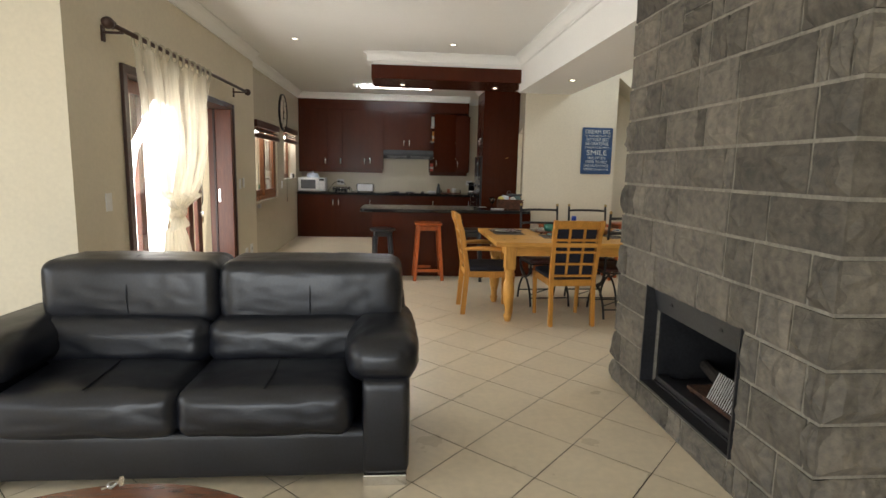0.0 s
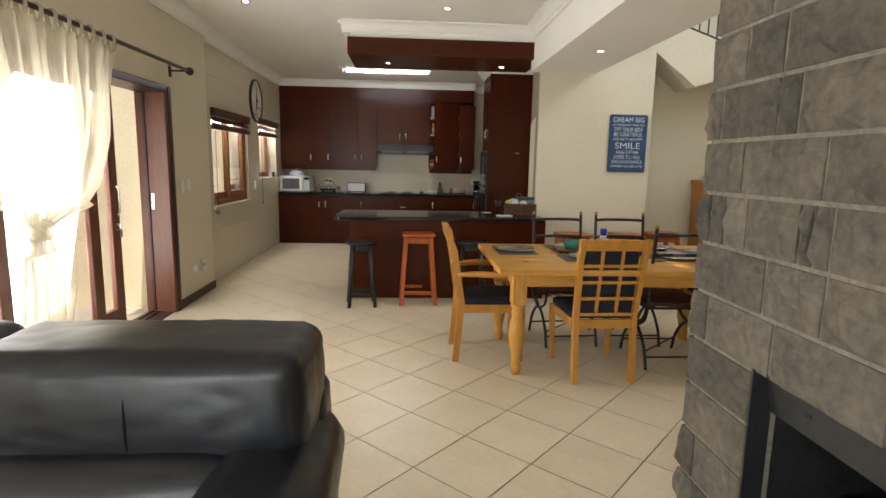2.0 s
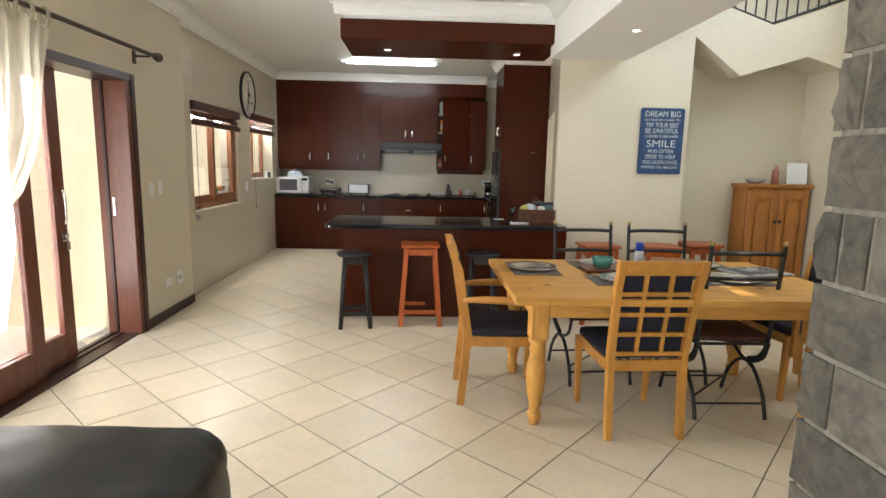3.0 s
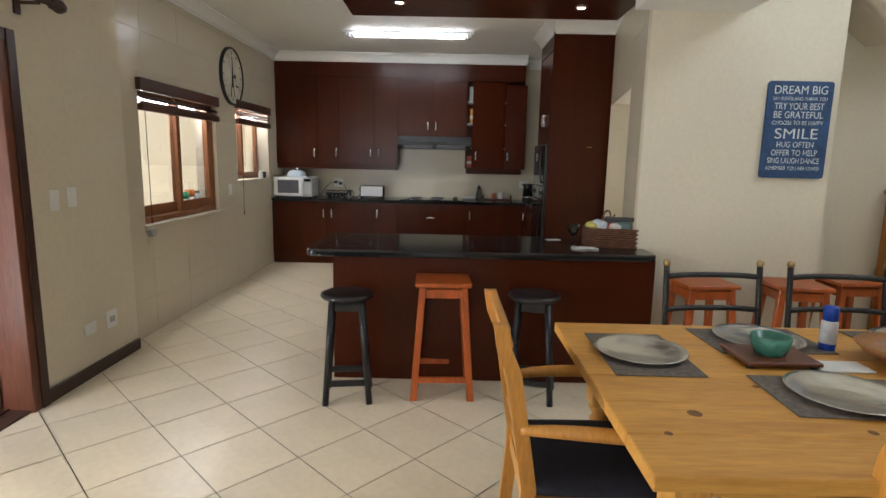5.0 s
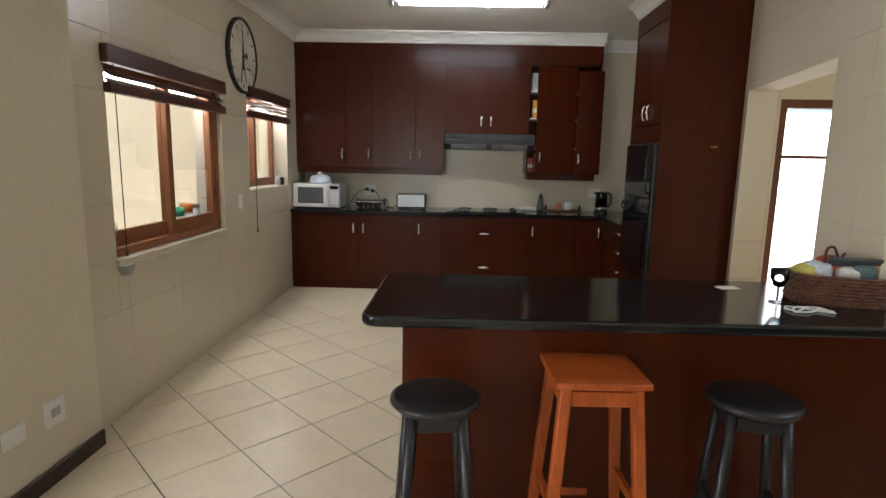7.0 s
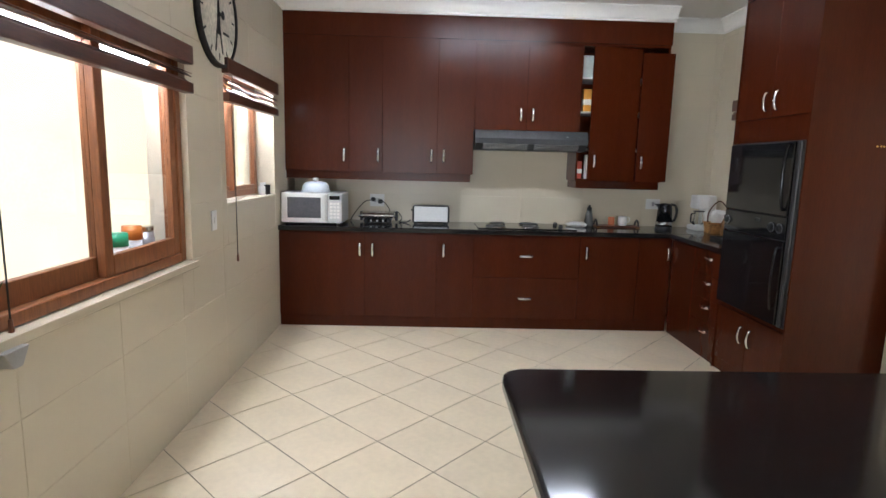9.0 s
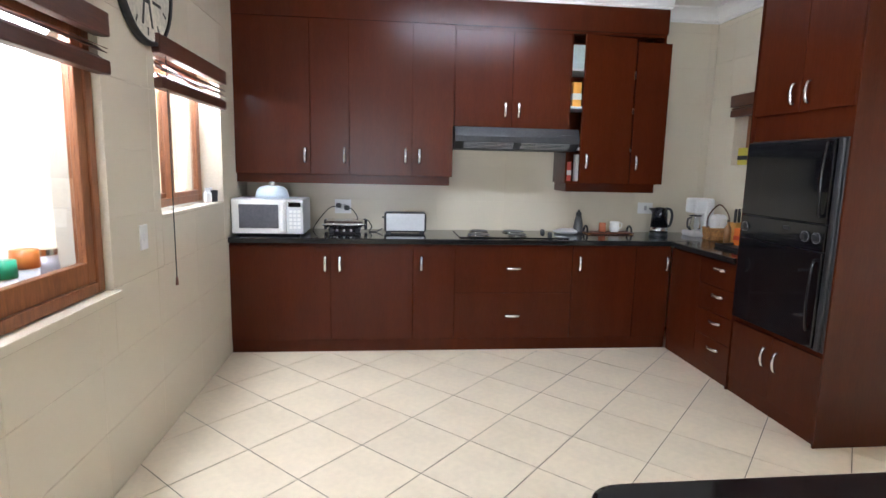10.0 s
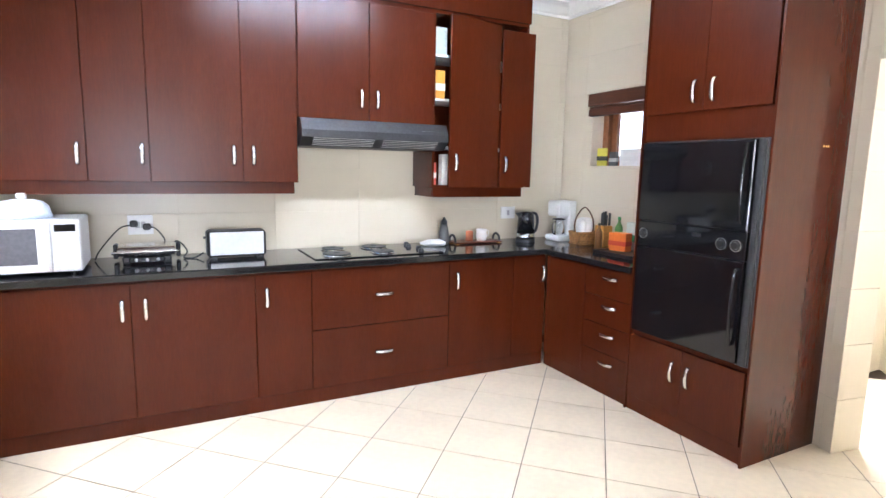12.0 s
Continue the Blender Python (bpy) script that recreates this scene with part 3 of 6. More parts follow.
def blind(y0, y1, ztop, slats, drop, x, sgn, label, cord=None):
    """A slatted wooden blind drawn up under its valance."""
    ob = thing("venetian_blind", (x, (y0 + y1) / 2, ztop), label=label, category="blind", group="wooden blinds")
    a, c = sorted((x - sgn * .01, x + sgn * .045))
    part("valance", box(a, c, y0 - .02, y1 + .02, ztop - .085, ztop + .01, .004), BLIND_WOOD, ob, world=True)
    for k in range(slats):
        z = ztop - .10 - (drop - .10) * (k + 1) / slats
        b = box(-.024, .024, y0, y1, -.002, .002)
        b.transform(pose(x + sgn * .018, 0, z + (.012 if k % 2 else 0), 0, 22 + 9 * (k % 3), 0))
        part("slat", b, BLIND_WOOD, ob, world=True)
    part("bottom_rail", box(a, c, y0 - .01, y1 + .01, ztop - drop - .035, ztop - drop + .02, .004), BLIND_WOOD, ob, world=True)
    if cord:
        yc, zc = cord
        part("cord", tube([(x + sgn * .03, yc, ztop - .05), (x + sgn * .03, yc + .004, zc)], .003, 5), BLACK_PLASTIC, ob, world=True)
        part("cord_end", lathe([(0, 0), (.009, .004), (.006, .045), (0, .05)], 8, m=pose(x + sgn * .03, yc + .004, zc - .045)), DOOR_WOOD, ob, world=True)


blind(W1[0], W1[1], 2.03, 4, 0.20, XK, 1, "dark wooden venetian blind drawn up over the window", (6.36, 0.95))
blind(W2[0], W2[1], 2.07, 7, 0.22, XK, 1, "dark wooden venetian blind drawn up over the small window", (8.375, 0.82))
blind(W3[0], W3[1], 2.08, 3, 0.13, XR, -1, "dark wooden venetian blind drawn up over the corner window")


# ---- kitchen ----
def handle(parent, x, y, z, axis, upright=True):
    """A bowed chrome pull; axis: the way the door faces (-y or -x)."""
    pts = [(0, 0, -.05), (0, -.018, -.042), (0, -.028, 0), (0, -.018, .042), (0, 0, .05)]
    b = bmesh.new()
    tube(arc(pts, 3), [.0066] * 13, 6, bm=b)
    for v in b.verts:
        v.co.x *= 1.7
        v.co.z *= 1.15
    m = pose(x, y, z, 0, 0, 0 if axis == "y" else -90)
    if not upright:
        m = m @ pose(0, 0, 0, 0, 90, 0)
    b.transform(m)
    return part("handle", b, CHROME, parent, "chrome bow handle", world=True, smooth=True)


def cabinet_y(name, x0, x1, z0, z1, front, back, doors, label, plinth=0.0, pelmet=0.0, group="kitchen cupboards", drawers=()):
    """A cupboard whose doors face -y. doors: (x0, x1, z0, z1, handle x, handle z, upright)."""
    ob = thing(name, ((x0 + x1) / 2, (front + back) / 2, z0), label=label, category="cabinet", group=group)
    part("body", box(x0, x1, front + .02, back, z0 + plinth, z1), MAHOGANY, ob, world=True)
    if plinth:
        part("plinth", box(x0, x1, front + .012, back, z0, z0 + plinth), MAHOGANY, ob, world=True)
    if pelmet:
        part("pelmet", box(x0, x1 - (.02 if x1 > 0 else -.004), front + .03, back, z0 - pelmet, z0), MAHOGANY, ob, world=True)
    for a, c, d, e, hx, hz, up in doors:
        leaf = part("drawer_front" if not up else "cabinet_door", box(a + .0015, c - .0015, front, front + .018, d + .0015, e - .0015, .002), MAHOGANY, ob, world=True)
        handle(leaf, hx, front, hz, "y", up)
    return ob


B, T = 0.095, 0.845
cabinet_y("base_cabinet", XK, -0.118, 0, 0.858, 9.49, YB, [(XK, -.75, B, T, -.79, .70, True), (-.75, -.118, B, T, -.68, .70, True)], "dark mahogany base cupboard with two doors", B)
cabinet_y("base_cabinet", -.118, .209, 0, 0.858, 9.49, YB, [(-.118, .209, B, T, -.055, .705, True)], "narrow dark mahogany base cupboard", B)
cabinet_y("drawer_cabinet", .209, 1.156, 0, 0.858, 9.49, YB, [(.209, 1.156, .47, T, .68, .668, False), (.209, 1.156, B, .47, .68, .285, False)], "dark mahogany unit with two wide drawers under the hob", B)
cabinet_y("base_cabinet", 1.156, 1.98, 0, 0.858, 9.49, YB, [(1.156, 1.685, B, T, 1.215, .71, True), (1.685, 1.98, B, T, 1.945, .712, True)], "dark mahogany corner base cupboard with two doors", B)
cabinet_y("wall_cabinet", XK, -.624, 1.37, 2.55, 9.75, YB, [(XK, -.924, 1.37, 2.55, -.965, 1.52, True), (-.924, -.624, 1.37, 2.55, -.66, 1.525, True)], "dark mahogany wall cupboard with two tall doors", 0, .07)
cabinet_y("wall_cabinet", -.624, .2, 1.37, 2.55, 9.75, YB, [(-.624, -.128, 1.37, 2.55, -.18, 1.53, True), (-.128, .2, 1.37, 2.55, -.068, 1.532, True)], "dark mahogany wall cupboard with two tall doors", 0, .07)
cabinet_y("wall_cabinet", .2, 1.143, 1.775, 2.55, 9.75, YB, [(.205, .67, 1.775, 2.52, .615, 1.915, True), (.67, 1.143, 1.775, 2.52, .725, 1.915, True)], "short dark mahogany wall cupboard over the hood")
structure("trim_fascia", box(XK, 1.94, 9.745, YB, 2.55, 2.765), MAHOGANY, "dark mahogany fascia above the wall cupboards", "trim")

# the corner wall cupboard stands ajar
oc = thing("wall_cabinet", (1.57, 9.92, 1.31), label="dark mahogany wall cupboard with one door ajar", category="cabinet", group="kitchen cupboards")
part("body", boxes((1.143, 1.161, 9.77, YB, 1.34, 2.55), (1.92, 1.94, 9.77, YB, 1.34, 2.55), (1.161, 1.92, 9.77, YB, 1.34, 1.358), (1.161, 1.92, 9.77, YB, 2.53, 2.55), (1.161, 1.92, YB - .012, YB, 1.358, 2.53)), MAHOGANY, oc, world=True)
for z in (1.62, 1.95, 2.25):
    part("shelf", box(1.161, 1.92, 9.80, YB - .012, z, z + .016), WHITE_PLASTIC, oc, "white shelf", world=True)
part("pelmet", box(1.16, 1.93, 9.78, YB, 1.27, 1.34, .003), MAHOGANY, oc, world=True)
leaf = part("cabinet_door", box(1.68, 1.965, 9.715, 9.733, 1.345, 2.475, .002), MAHOGANY, oc, world=True)
handle(leaf, 1.72, 9.715, 1.515, "y")
b = box(-.455, 0, -.018, 0, 1.345, 2.51, .002)
b.transform(pose(1.675, 9.755, 0, 0, 0, 9))
leaf = part("cabinet_door", b, MAHOGANY, oc, "door standing ajar", world=True)
handle(leaf, 1.675 - .40 * math.cos(radians(9)), 9.755 - .40 * math.sin(radians(9)) - .018, 1.52, "y")


def packet(name, x, y, z, w, d, h, color, label, stripe=None, rz=0):
    ob = thing(name, (x, y, z), rz, label, name.replace("_", " "))
    part("box", box(-w / 2, w / 2, -d / 2, d / 2, 0, h, .002), material(name + "_card", color, .5, vary=.08, bump=0), ob)
    if stripe:
        part("printed_band", box(-w / 2 - .001, w / 2 + .001, -d / 2 - .001, d / 2 + .001, h * .3, h * .55), material(name + "_print", stripe, .5, vary=.05, bump=0), ob)
    return ob


def bottle(name, x, y, z, r, h, color, label, cap=(.02, .02, .02), glass=False, neck=0.35):
    ob = thing(name, (x, y, z), 0, label, "bottle")
    mt = clear_glass(name + "_glass", color, .05) if glass else material(name + "_skin", color, .35, vary=.08, bump=0)
    part("body", lathe([(0, 0), (r, 0), (r, h * .6), (r * .9, h * .68), (r * neck, h * .82), (r * neck, h * .92), (0, h * .92)], 16), mt, ob, smooth=True)
    part("cap", lathe([(0, h * .91), (r * neck * 1.15, h * .91), (r * neck * 1.15, h), (0, h)], 12), material(name + "_cap", cap, .4, vary=.05, bump=0), ob)
    return ob


packet("spice_box", 1.235, 9.86, 1.966, .07, .05, .20, (.75, .33, .04), "orange and white food carton on the cupboard shelf", (.75, .72, .65))
packet("food_tin", 1.20, 9.90, 1.358, .06, .06, .16, (.55, .08, .04), "red and white food packet on the bottom shelf", (.7, .68, .6))
packet("food_box", 1.27, 9.84, 1.358, .05, .05, .22, (.70, .68, .62), "white food carton on the bottom shelf")
packet("storage_box", 1.24, 9.93, 2.266, .11, .14, .20, (.52, .60, .56), "pale grey-green box on the top shelf")

# worktops
wt = thing("worktop", (XK, YB, .858), label="black polished granite worktop on the base cupboards", category="worktop")
part("main_slab", box(XK + .003, XR - .004, 9.458, YB - .004, .858, .90, .007, 2), GRANITE, wt, world=True)
part("return_slab", box(1.945, XR - .004, 8.633, 9.4575, .858, .90, .007, 2), GRANITE, wt, world=True)

hood = thing("cooker_hood", (.71, 9.83, 1.60), label="slim black cooker hood with slotted grilles", category="cooker hood")
part("body", prism([(9.70, 1.772), (9.66, 1.70), (9.66, 1.655), (9.73, 1.60), (YB, 1.60), (YB, 1.772)], .206, 1.215, "x"), BLACK_METAL, hood, world=True)
for s in range(2):
    for k in range(5):
        b = box(.28 + s * .46, .68 + s * .46, -.002, .002, 0, .003)
        b.transform(pose(0, 9.667 + k * .013, 1.648 - k * .0102))
        part("grille_slot", b, GREY_PLASTIC, hood, world=True)
for k in range(3):
    part("button", box(1.02 + k * .05, 1.045 + k * .05, 9.672, 9.68, 1.715, 1.722), WHITE_PLASTIC, hood, world=True)

# drawers and corner door facing -x
def cabinet_x(name, y0, y1, z0, z1, front, back, doors, label, plinth, group="kitchen cupboards"):
    ob = thing(name, ((front + back) / 2, (y0 + y1) / 2, z0), label=label, category="cabinet", group=group)
    part("body", box(front + .02, back, y0, y1, z0 + plinth, z1), MAHOGANY, ob, world=True)
    if plinth:
        part("plinth", box(front + .012, back, y0, y1, z0, z0 + plinth), MAHOGANY, ob, world=True)
    for a, c, d, e, hy, hz, up in doors:
        leaf = part("cabinet_door" if up else "drawer_front", box(front, front + .018, a + .0015, c - .0015, d + .0015, e - .0015, .002), MAHOGANY, ob, world=True)
        if hy:
            handle(leaf, front, hy, hz, "x", up)
    return ob


drw = [(8.64, 9.06, .095 + .1875 * k, .095 + .1875 * (k + 1), 8.82, .22 + .19 * k, False) for k in range(4)]
cabinet_x("drawer_cabinet", 8.64, 9.488, 0, .858, 1.98, XR, drw + [(9.06, 9.485, B, T, 0, 0, True)], "dark mahogany drawer unit with four drawers", B)
tall = cabinet_x("oven_cabinet", 7.84, 8.62, 0, 2.762, 1.972, XR,
                 [(7.86, 8.235, B, .49, 8.185, .35, True), (8.235, 8.62, B, .49, 8.29, .35, True), (7.86, 8.235, 1.80, 2.60, 8.175, 1.905, True), (8.235, 8.62, 1.80, 2.60, 8.29, 1.905, True)],
                 "tall dark mahogany cupboard that houses the oven", B)
part("top_fascia", box(1.965, 1.99, 7.84, 8.62, 2.60, 2.762), MAHOGANY, tall, world=True)
part("side_panel", box(1.955, XR, 7.828, 7.84, 0, 2.762), MAHOGANY, tall, world=True)
part("side_panel", box(1.965, XR, 8.62, 8.632, 0, 2.762), MAHOGANY, tall, world=True)
for k, dy in enumerate((0, .022, .04)):
    part("screw_hole", lathe([(0, 0), (.006, .0), (.006, .0015), (0, .0015)], 8, m=pose(2.36 + dy, 7.828, 1.62, 90)), PINE, tall, world=True)

oven = thing("double_oven", (1.96, 8.23, .5), label="black glass double oven built into the tall cupboard", category="oven")
part("frame", box(1.952, 1.974, 7.845, 8.58, .525, 1.648, .004), BLACK_METAL, oven, world=True)
for z0, z1, hz in ((1.20, 1.64, 1.43), (.535, 1.05, .82)):
    od = part("oven_door", box(1.925, 1.951, 7.895, 8.575, z0, z1, .005), BLACK_GLASS, oven, world=True)
    part("door_handle", tube(arc([(1.925, 7.925, hz - .19), (1.905, 7.925, hz - .17), (1.892, 7.925, hz), (1.905, 7.925, hz + .17), (1.925, 7.925, hz + .19)]), .009, 8), BLACK_GLASS, od, world=True, smooth=True)
part("trim_strip", box(1.93, 1.951, 7.847, 7.885, .53, 1.644, .009, 2), BLACK_METAL, oven, world=True)
cp = part("control_panel", box(1.93, 1.951, 7.895, 8.575, 1.055, 1.195, .003), BLACK_GLASS, oven, world=True)
for y in (7.945, 8.025, 8.53):
    part("knob", lathe([(0, 0), (.030, 0), (.030, .004), (.020, .008), (.018, .022), (0, .024)], 18, m=pose(1.93, y, 1.125, 0, -90)), BLACK_PLASTIC, cp, world=True)
    part("knob_ring", tube([(1.922, y + .029 * math.cos(a), 1.125 + .029 * math.sin(a)) for a in np.linspace(0, 6.2832, 20)[:-1]], .0011, 4, True), GREY_PLASTIC, cp, world=True)
part("oven_display", box(1.926, 1.931, 8.15, 8.20, 1.145, 1.165), BLACK_PLASTIC, cp, world=True)

# hob
hob = thing("hob", (.70, 9.78, .90), label="black four-plate electric hob set in the worktop", category="hob")
part("glass", box(.25, 1.14, 9.55, 10.04, .90, .908, .003), BLACK_GLASS, hob, world=True)
for x, y, r in ((.42, 9.67, .09), (.46, 9.91, .075), (.74, 9.68, .075), (.76, 9.91, .09)):
    part("hotplate", lathe([(0, .908), (r, .908), (r, .918), (r * .95, .921), (r * .25, .921), (r * .2, .917), (0, .917)], 24, m=pose(x, y, 0)), BLACK_METAL, hob, world=True)
    part("plate_rim", tube([(x + r * 1.04 * math.cos(a), y + r * 1.04 * math.sin(a), .911) for a in np.linspace(0, 6.2832, 26)[:-1]], .003, 4, True), CHROME, hob, world=True)
for k in range(4):
    part("knob", lathe([(0, .908), (.02, .908), (.016, .93), (0, .932)], 12, m=pose(1.0 + .03 * (k % 2), 9.62 + k * .11, 0)), BLACK_PLASTIC, hob, world=True)

# island
isl = thing("kitchen_island", (1.15, 5.8, 0), label="dark mahogany breakfast island with panelled sides", category="island")
part("body", box(.19, 2.26, 5.50, 6.08, .0, .848), MAHOGANY, isl, world=True)
part("front_panel", box(.175, 2.27, 5.482, 5.50, .0, .848, .002), MAHOGANY, isl, world=True)
part("end_panel", box(.172, .19, 5.50, 6.09, .0, .848, .002), MAHOGANY, isl, world=True)
R = .07
out = []
for cx, cy, a0 in ((.02 + R, 5.36 + R, 180), (2.26 - R, 5.40 + R, 270), (2.26 - R, 6.20 - R, 0), (.02 + R, 6.18 - R, 90)):
    out += [(cx + R * math.cos(radians(a0 + k * 18)), cy + R * math.sin(radians(a0 + k * 18))) for k in range(6)]
solid("island_worktop", prism(out, .848, .892, "z", .012), GRANITE, "black polished granite top with rounded corners", "worktop")

# ceiling box with downlights over the island
cb = thing("ceiling_box", (1.15, 5.96, 2.535), label="dark mahogany box with downlights hung over the island", category="ceiling box")
part("panel", box(.155, 2.175, 5.55, 6.39, 2.535, 2.705, .004), MAHOGANY, cb, world=True)
part("neck", box(.18, 2.15, 5.58, 6.36, 2.705, CEIL), WHITE, cb, world=True)


def downlight(x, y, z, label, group):
    ob = thing("downlight", (x, y, z), label=label, category="ceiling light", group=group)
    part("rim", lathe([(.033, .002), (.045, -.002), (.045, -.007), (.036, -.008), (.030, .0)], 20), CHROME, ob)
    part("bulb", lathe([(0, -.004), (.026, -.004), (.03, .0), (0, .001)], 16), DOWNLIGHT, ob)


for x, y in ((.55, 6.0), (1.82, 6.05)):
    downlight(x, y, 2.534, "small recessed downlight in the wooden box", "box downlights")
for x, y in ((1.135, 4.99), (-.69, 5.0), (1.135, 2.0), (-.69, 2.0)):
    downlight(x, y, CEIL - .001, "small recessed ceiling downlight", "ceiling downlights")
for x, y in ((2.43, 4.5), (2.43, 2.4)):
    downlight(x, y, 2.429, "small recessed downlight in the dropped ceiling", "ceiling downlights")

fl = thing("fluorescent_light", (.43, 8.43, 2.80), label="lit double fluorescent tube fitting on the kitchen ceiling", category="ceiling light")
part("housing", box(-.30, 1.16, 8.38, 8.48, 2.838, 2.859, .004), WHITE_PLASTIC, fl, world=True)
for y in (8.40, 8.46):
    part("tube", tube([(-.175, y, 2.822), (1.06, y, 2.822)], .016, 10), TUBE_LIGHT, fl, world=True)
for x in (-.25, 1.11):
    part("end_holder", box(x - .02, x + .02, 8.37, 8.49, 2.80, 2.838, .004), GREY_PLASTIC, fl, world=True)
# ---- wall fittings ----
def wall_plate(name, x, y, z, w, h, label, facing="x", rocker=1, group="switches"):
    ob = thing(name, (x, y, z), label=label, category="switch" if "switch" in name else "socket", group=group)
    m = pose(0, 0, 0) if facing == "x" else pose(0, 0, 0, 0, 0, -90)
    b = box(0, .009, -w / 2, w / 2, -h / 2, h / 2, .002)
    b.transform(m)
    part("plate", b, WHITE_PLASTIC, ob)
    for k in range(rocker):
        b = box(.009, .013, -.012 + .03 * (k - (rocker - 1) / 2), .012 + .03 * (k - (rocker - 1) / 2), -.02, .02, .001)
        b.transform(m)
        part("rocker" if "switch" in name else "outlet", b, WHITE_PLASTIC if "switch" in name else GREY_PLASTIC, ob)
    return ob


wall_plate("light_switch", XL, 5.19, 1.18, .075, .12, "white light switch on the plaster wall")
wall_plate("light_switch", XL, 5.345, 1.19, .075, .12, "white light switch on the plaster wall")
wall_plate("blank_wall_plate", XL, 5.41, .325, .12, .075, "white blank wall plate low on the wall", rocker=0, group="sockets")
wall_plate("wall_socket", XL, 5.64, .325, .12, .12, "white power socket low on the wall", rocker=2, group="sockets")
wall_plate("light_switch", XK + .003, 8.05, 1.085, .075, .12, "white light switch on the tiled wall")
wall_plate("wall_socket", -.70, YB - .003, 1.095, .14, .12, "white power socket above the worktop with two plugs in", "-y", 2, "sockets")
wall_plate("wall_socket", 2.02, YB - .003, 1.12, .14, .10, "white power socket behind the kettle", "-y", 1, "sockets")
wall_plate("light_switch", XL, 2.12, 1.15, .075, .12, "white light switch beside the curtain")

# clock
ck = thing("wall_clock", (XK + .003, 8.19, 2.31), label="large round vintage wall clock with an iron rim", category="clock")
face = material("aged_paper_clock_face", (.66, .61, .50), .7, vary=.18, scale=5, fine=40, bump=0)
part("face", lathe([(0, 0), (.29, 0), (.29, .02), (0, .02)], 48, m=pose(0, 0, 0, 0, 90)), face, ck)
part("rim", lathe([(.286, 0), (.308, 0), (.308, .03), (.297, .036), (.286, .03)], 48, m=pose(0, 0, 0, 0, 90)), IRON, ck, smooth=True)
INK = material("dark_clock_ink", (.025, .022, .02), .7, vary=.2, bump=0)
for k in range(12):
    b = box(.021, .0225, -.006, .006, .225, .262)
    b.transform(pose(0, 0, 0, 30 * k))
    part("hour_mark", b, INK, ck)
part("tower_drawing", prism([(-.065, -.22), (-.045, -.22), (-.02, -.11), (.02, -.11), (.045, -.22), (.065, -.22), (.02, -.04), (.005, .10), (-.005, .10), (-.02, -.04)], .0205, .0222, "x"), INK, ck)
part("cross_bar", boxes((.0222, .0235, -.036, .036, -.115, -.10), (.0222, .0235, -.024, .024, -.045, -.034)), INK, ck)
for a, L, w in ((182, .12, .006), (3, .21, .006)):
    b = box(.026, .029, -w, w, -.03, L)
    b.transform(pose(0, 0, 0, a))
    part("pointer", b, INK, ck)
part("hub", lathe([(0, .02), (.014, .02), (.012, .033), (0, .034)], 14, m=pose(0, 0, 0, 0, 90)), INK, ck)
part("small_dial", lathe([(0, .0205), (.026, .0205), (.026, .0225), (0, .0225)], 20, m=pose(0, .075, .01, 0, 90)), INK, ck)
part("caption_bar", box(.0205, .0225, .07, .17, -.10, -.085), INK, ck)

# sign
sign = thing("wall_sign", (3.18, 5.668, 1.70), label="blue metal sign with white sayings hung on the wall", category="sign")
BLUE = material("faded_blue_enamel", (.025, .07, .17), .5, vary=.25, scale=8, fine=70, bump=.15)
PALE = material("worn_white_lettering", (.66, .68, .66), .6, vary=.12, scale=30, bump=0)
o2 = []
for cx, cz, a0 in ((-.19, -.29, 180), (.19, -.29, 270), (.19, .29, 0), (-.19, .29, 90)):
    o2 += [(cx + .02 * math.cos(radians(a0 + k * 30)), cz + .02 * math.sin(radians(a0 + k * 30))) for k in range(4)]
part("plate", prism(o2, -.008, .008, "y"), BLUE, sign)


def lettering(text, parent, x, z, width, height, mt):
    cu = bpy.data.curves.new("text", 'FONT')
    cu.body, cu.align_x, cu.align_y, cu.size, cu.extrude = text, 'CENTER', 'CENTER', 1.0, 0.0
    tmp = bpy.data.objects.new("text", cu)
    scene.collection.objects.link(tmp)
    me = bpy.data.meshes.new_from_object(tmp.evaluated_get(bpy.context.evaluated_depsgraph_get()))
    bpy.data.objects.remove(tmp)
    bm = bmesh.new()
    bm.from_mesh(me)
    bpy.data.meshes.remove(me)
    xs, ys = [v.co.x for v in bm.verts], [v.co.y for v in bm.verts]
    cx, cy = (min(xs) + max(xs)) / 2, (min(ys) + max(ys)) / 2
    sx, sy = width / (max(xs) - min(xs)), height / (max(ys) - min(ys))
    for v in bm.verts:
        v.co = Vector((x + (v.co.x - cx) * sx, -.0095, z + (v.co.y - cy) * sy))
    return part("lettering", bm, mt, parent)


for text, z, w, h in (("DREAM BIG", .255, .34, .052), ("SAY PLEASE AND THANK YOU", .200, .35, .022), ("TRY YOUR BEST", .152, .32, .042), ("BE GRATEFUL", .098, .32, .042),
                      ("CHOOSE TO BE HAPPY", .047, .33, .026), ("SMILE", -.022, .28, .066), ("HUG OFTEN", -.092, .24, .036), ("OFFER TO HELP", -.145, .30, .038),
                      ("SING LAUGH DANCE", -.196, .34, .036), ("REMEMBER YOU ARE LOVED", -.245, .35, .024)):
    lettering(text, sign, 0, z, w, h, PALE)

# small fittings by the window
ob = thing("window_stay", (XK + .003, 6.35, .80), label="small grey metal stay bracket under the window ledge", category="bracket")
part("wedge", prism([(-.055, .06), (.055, .06), (.02, 0), (-.015, 0)], 0, .05, "x", .003), GREY_PLASTIC, ob)


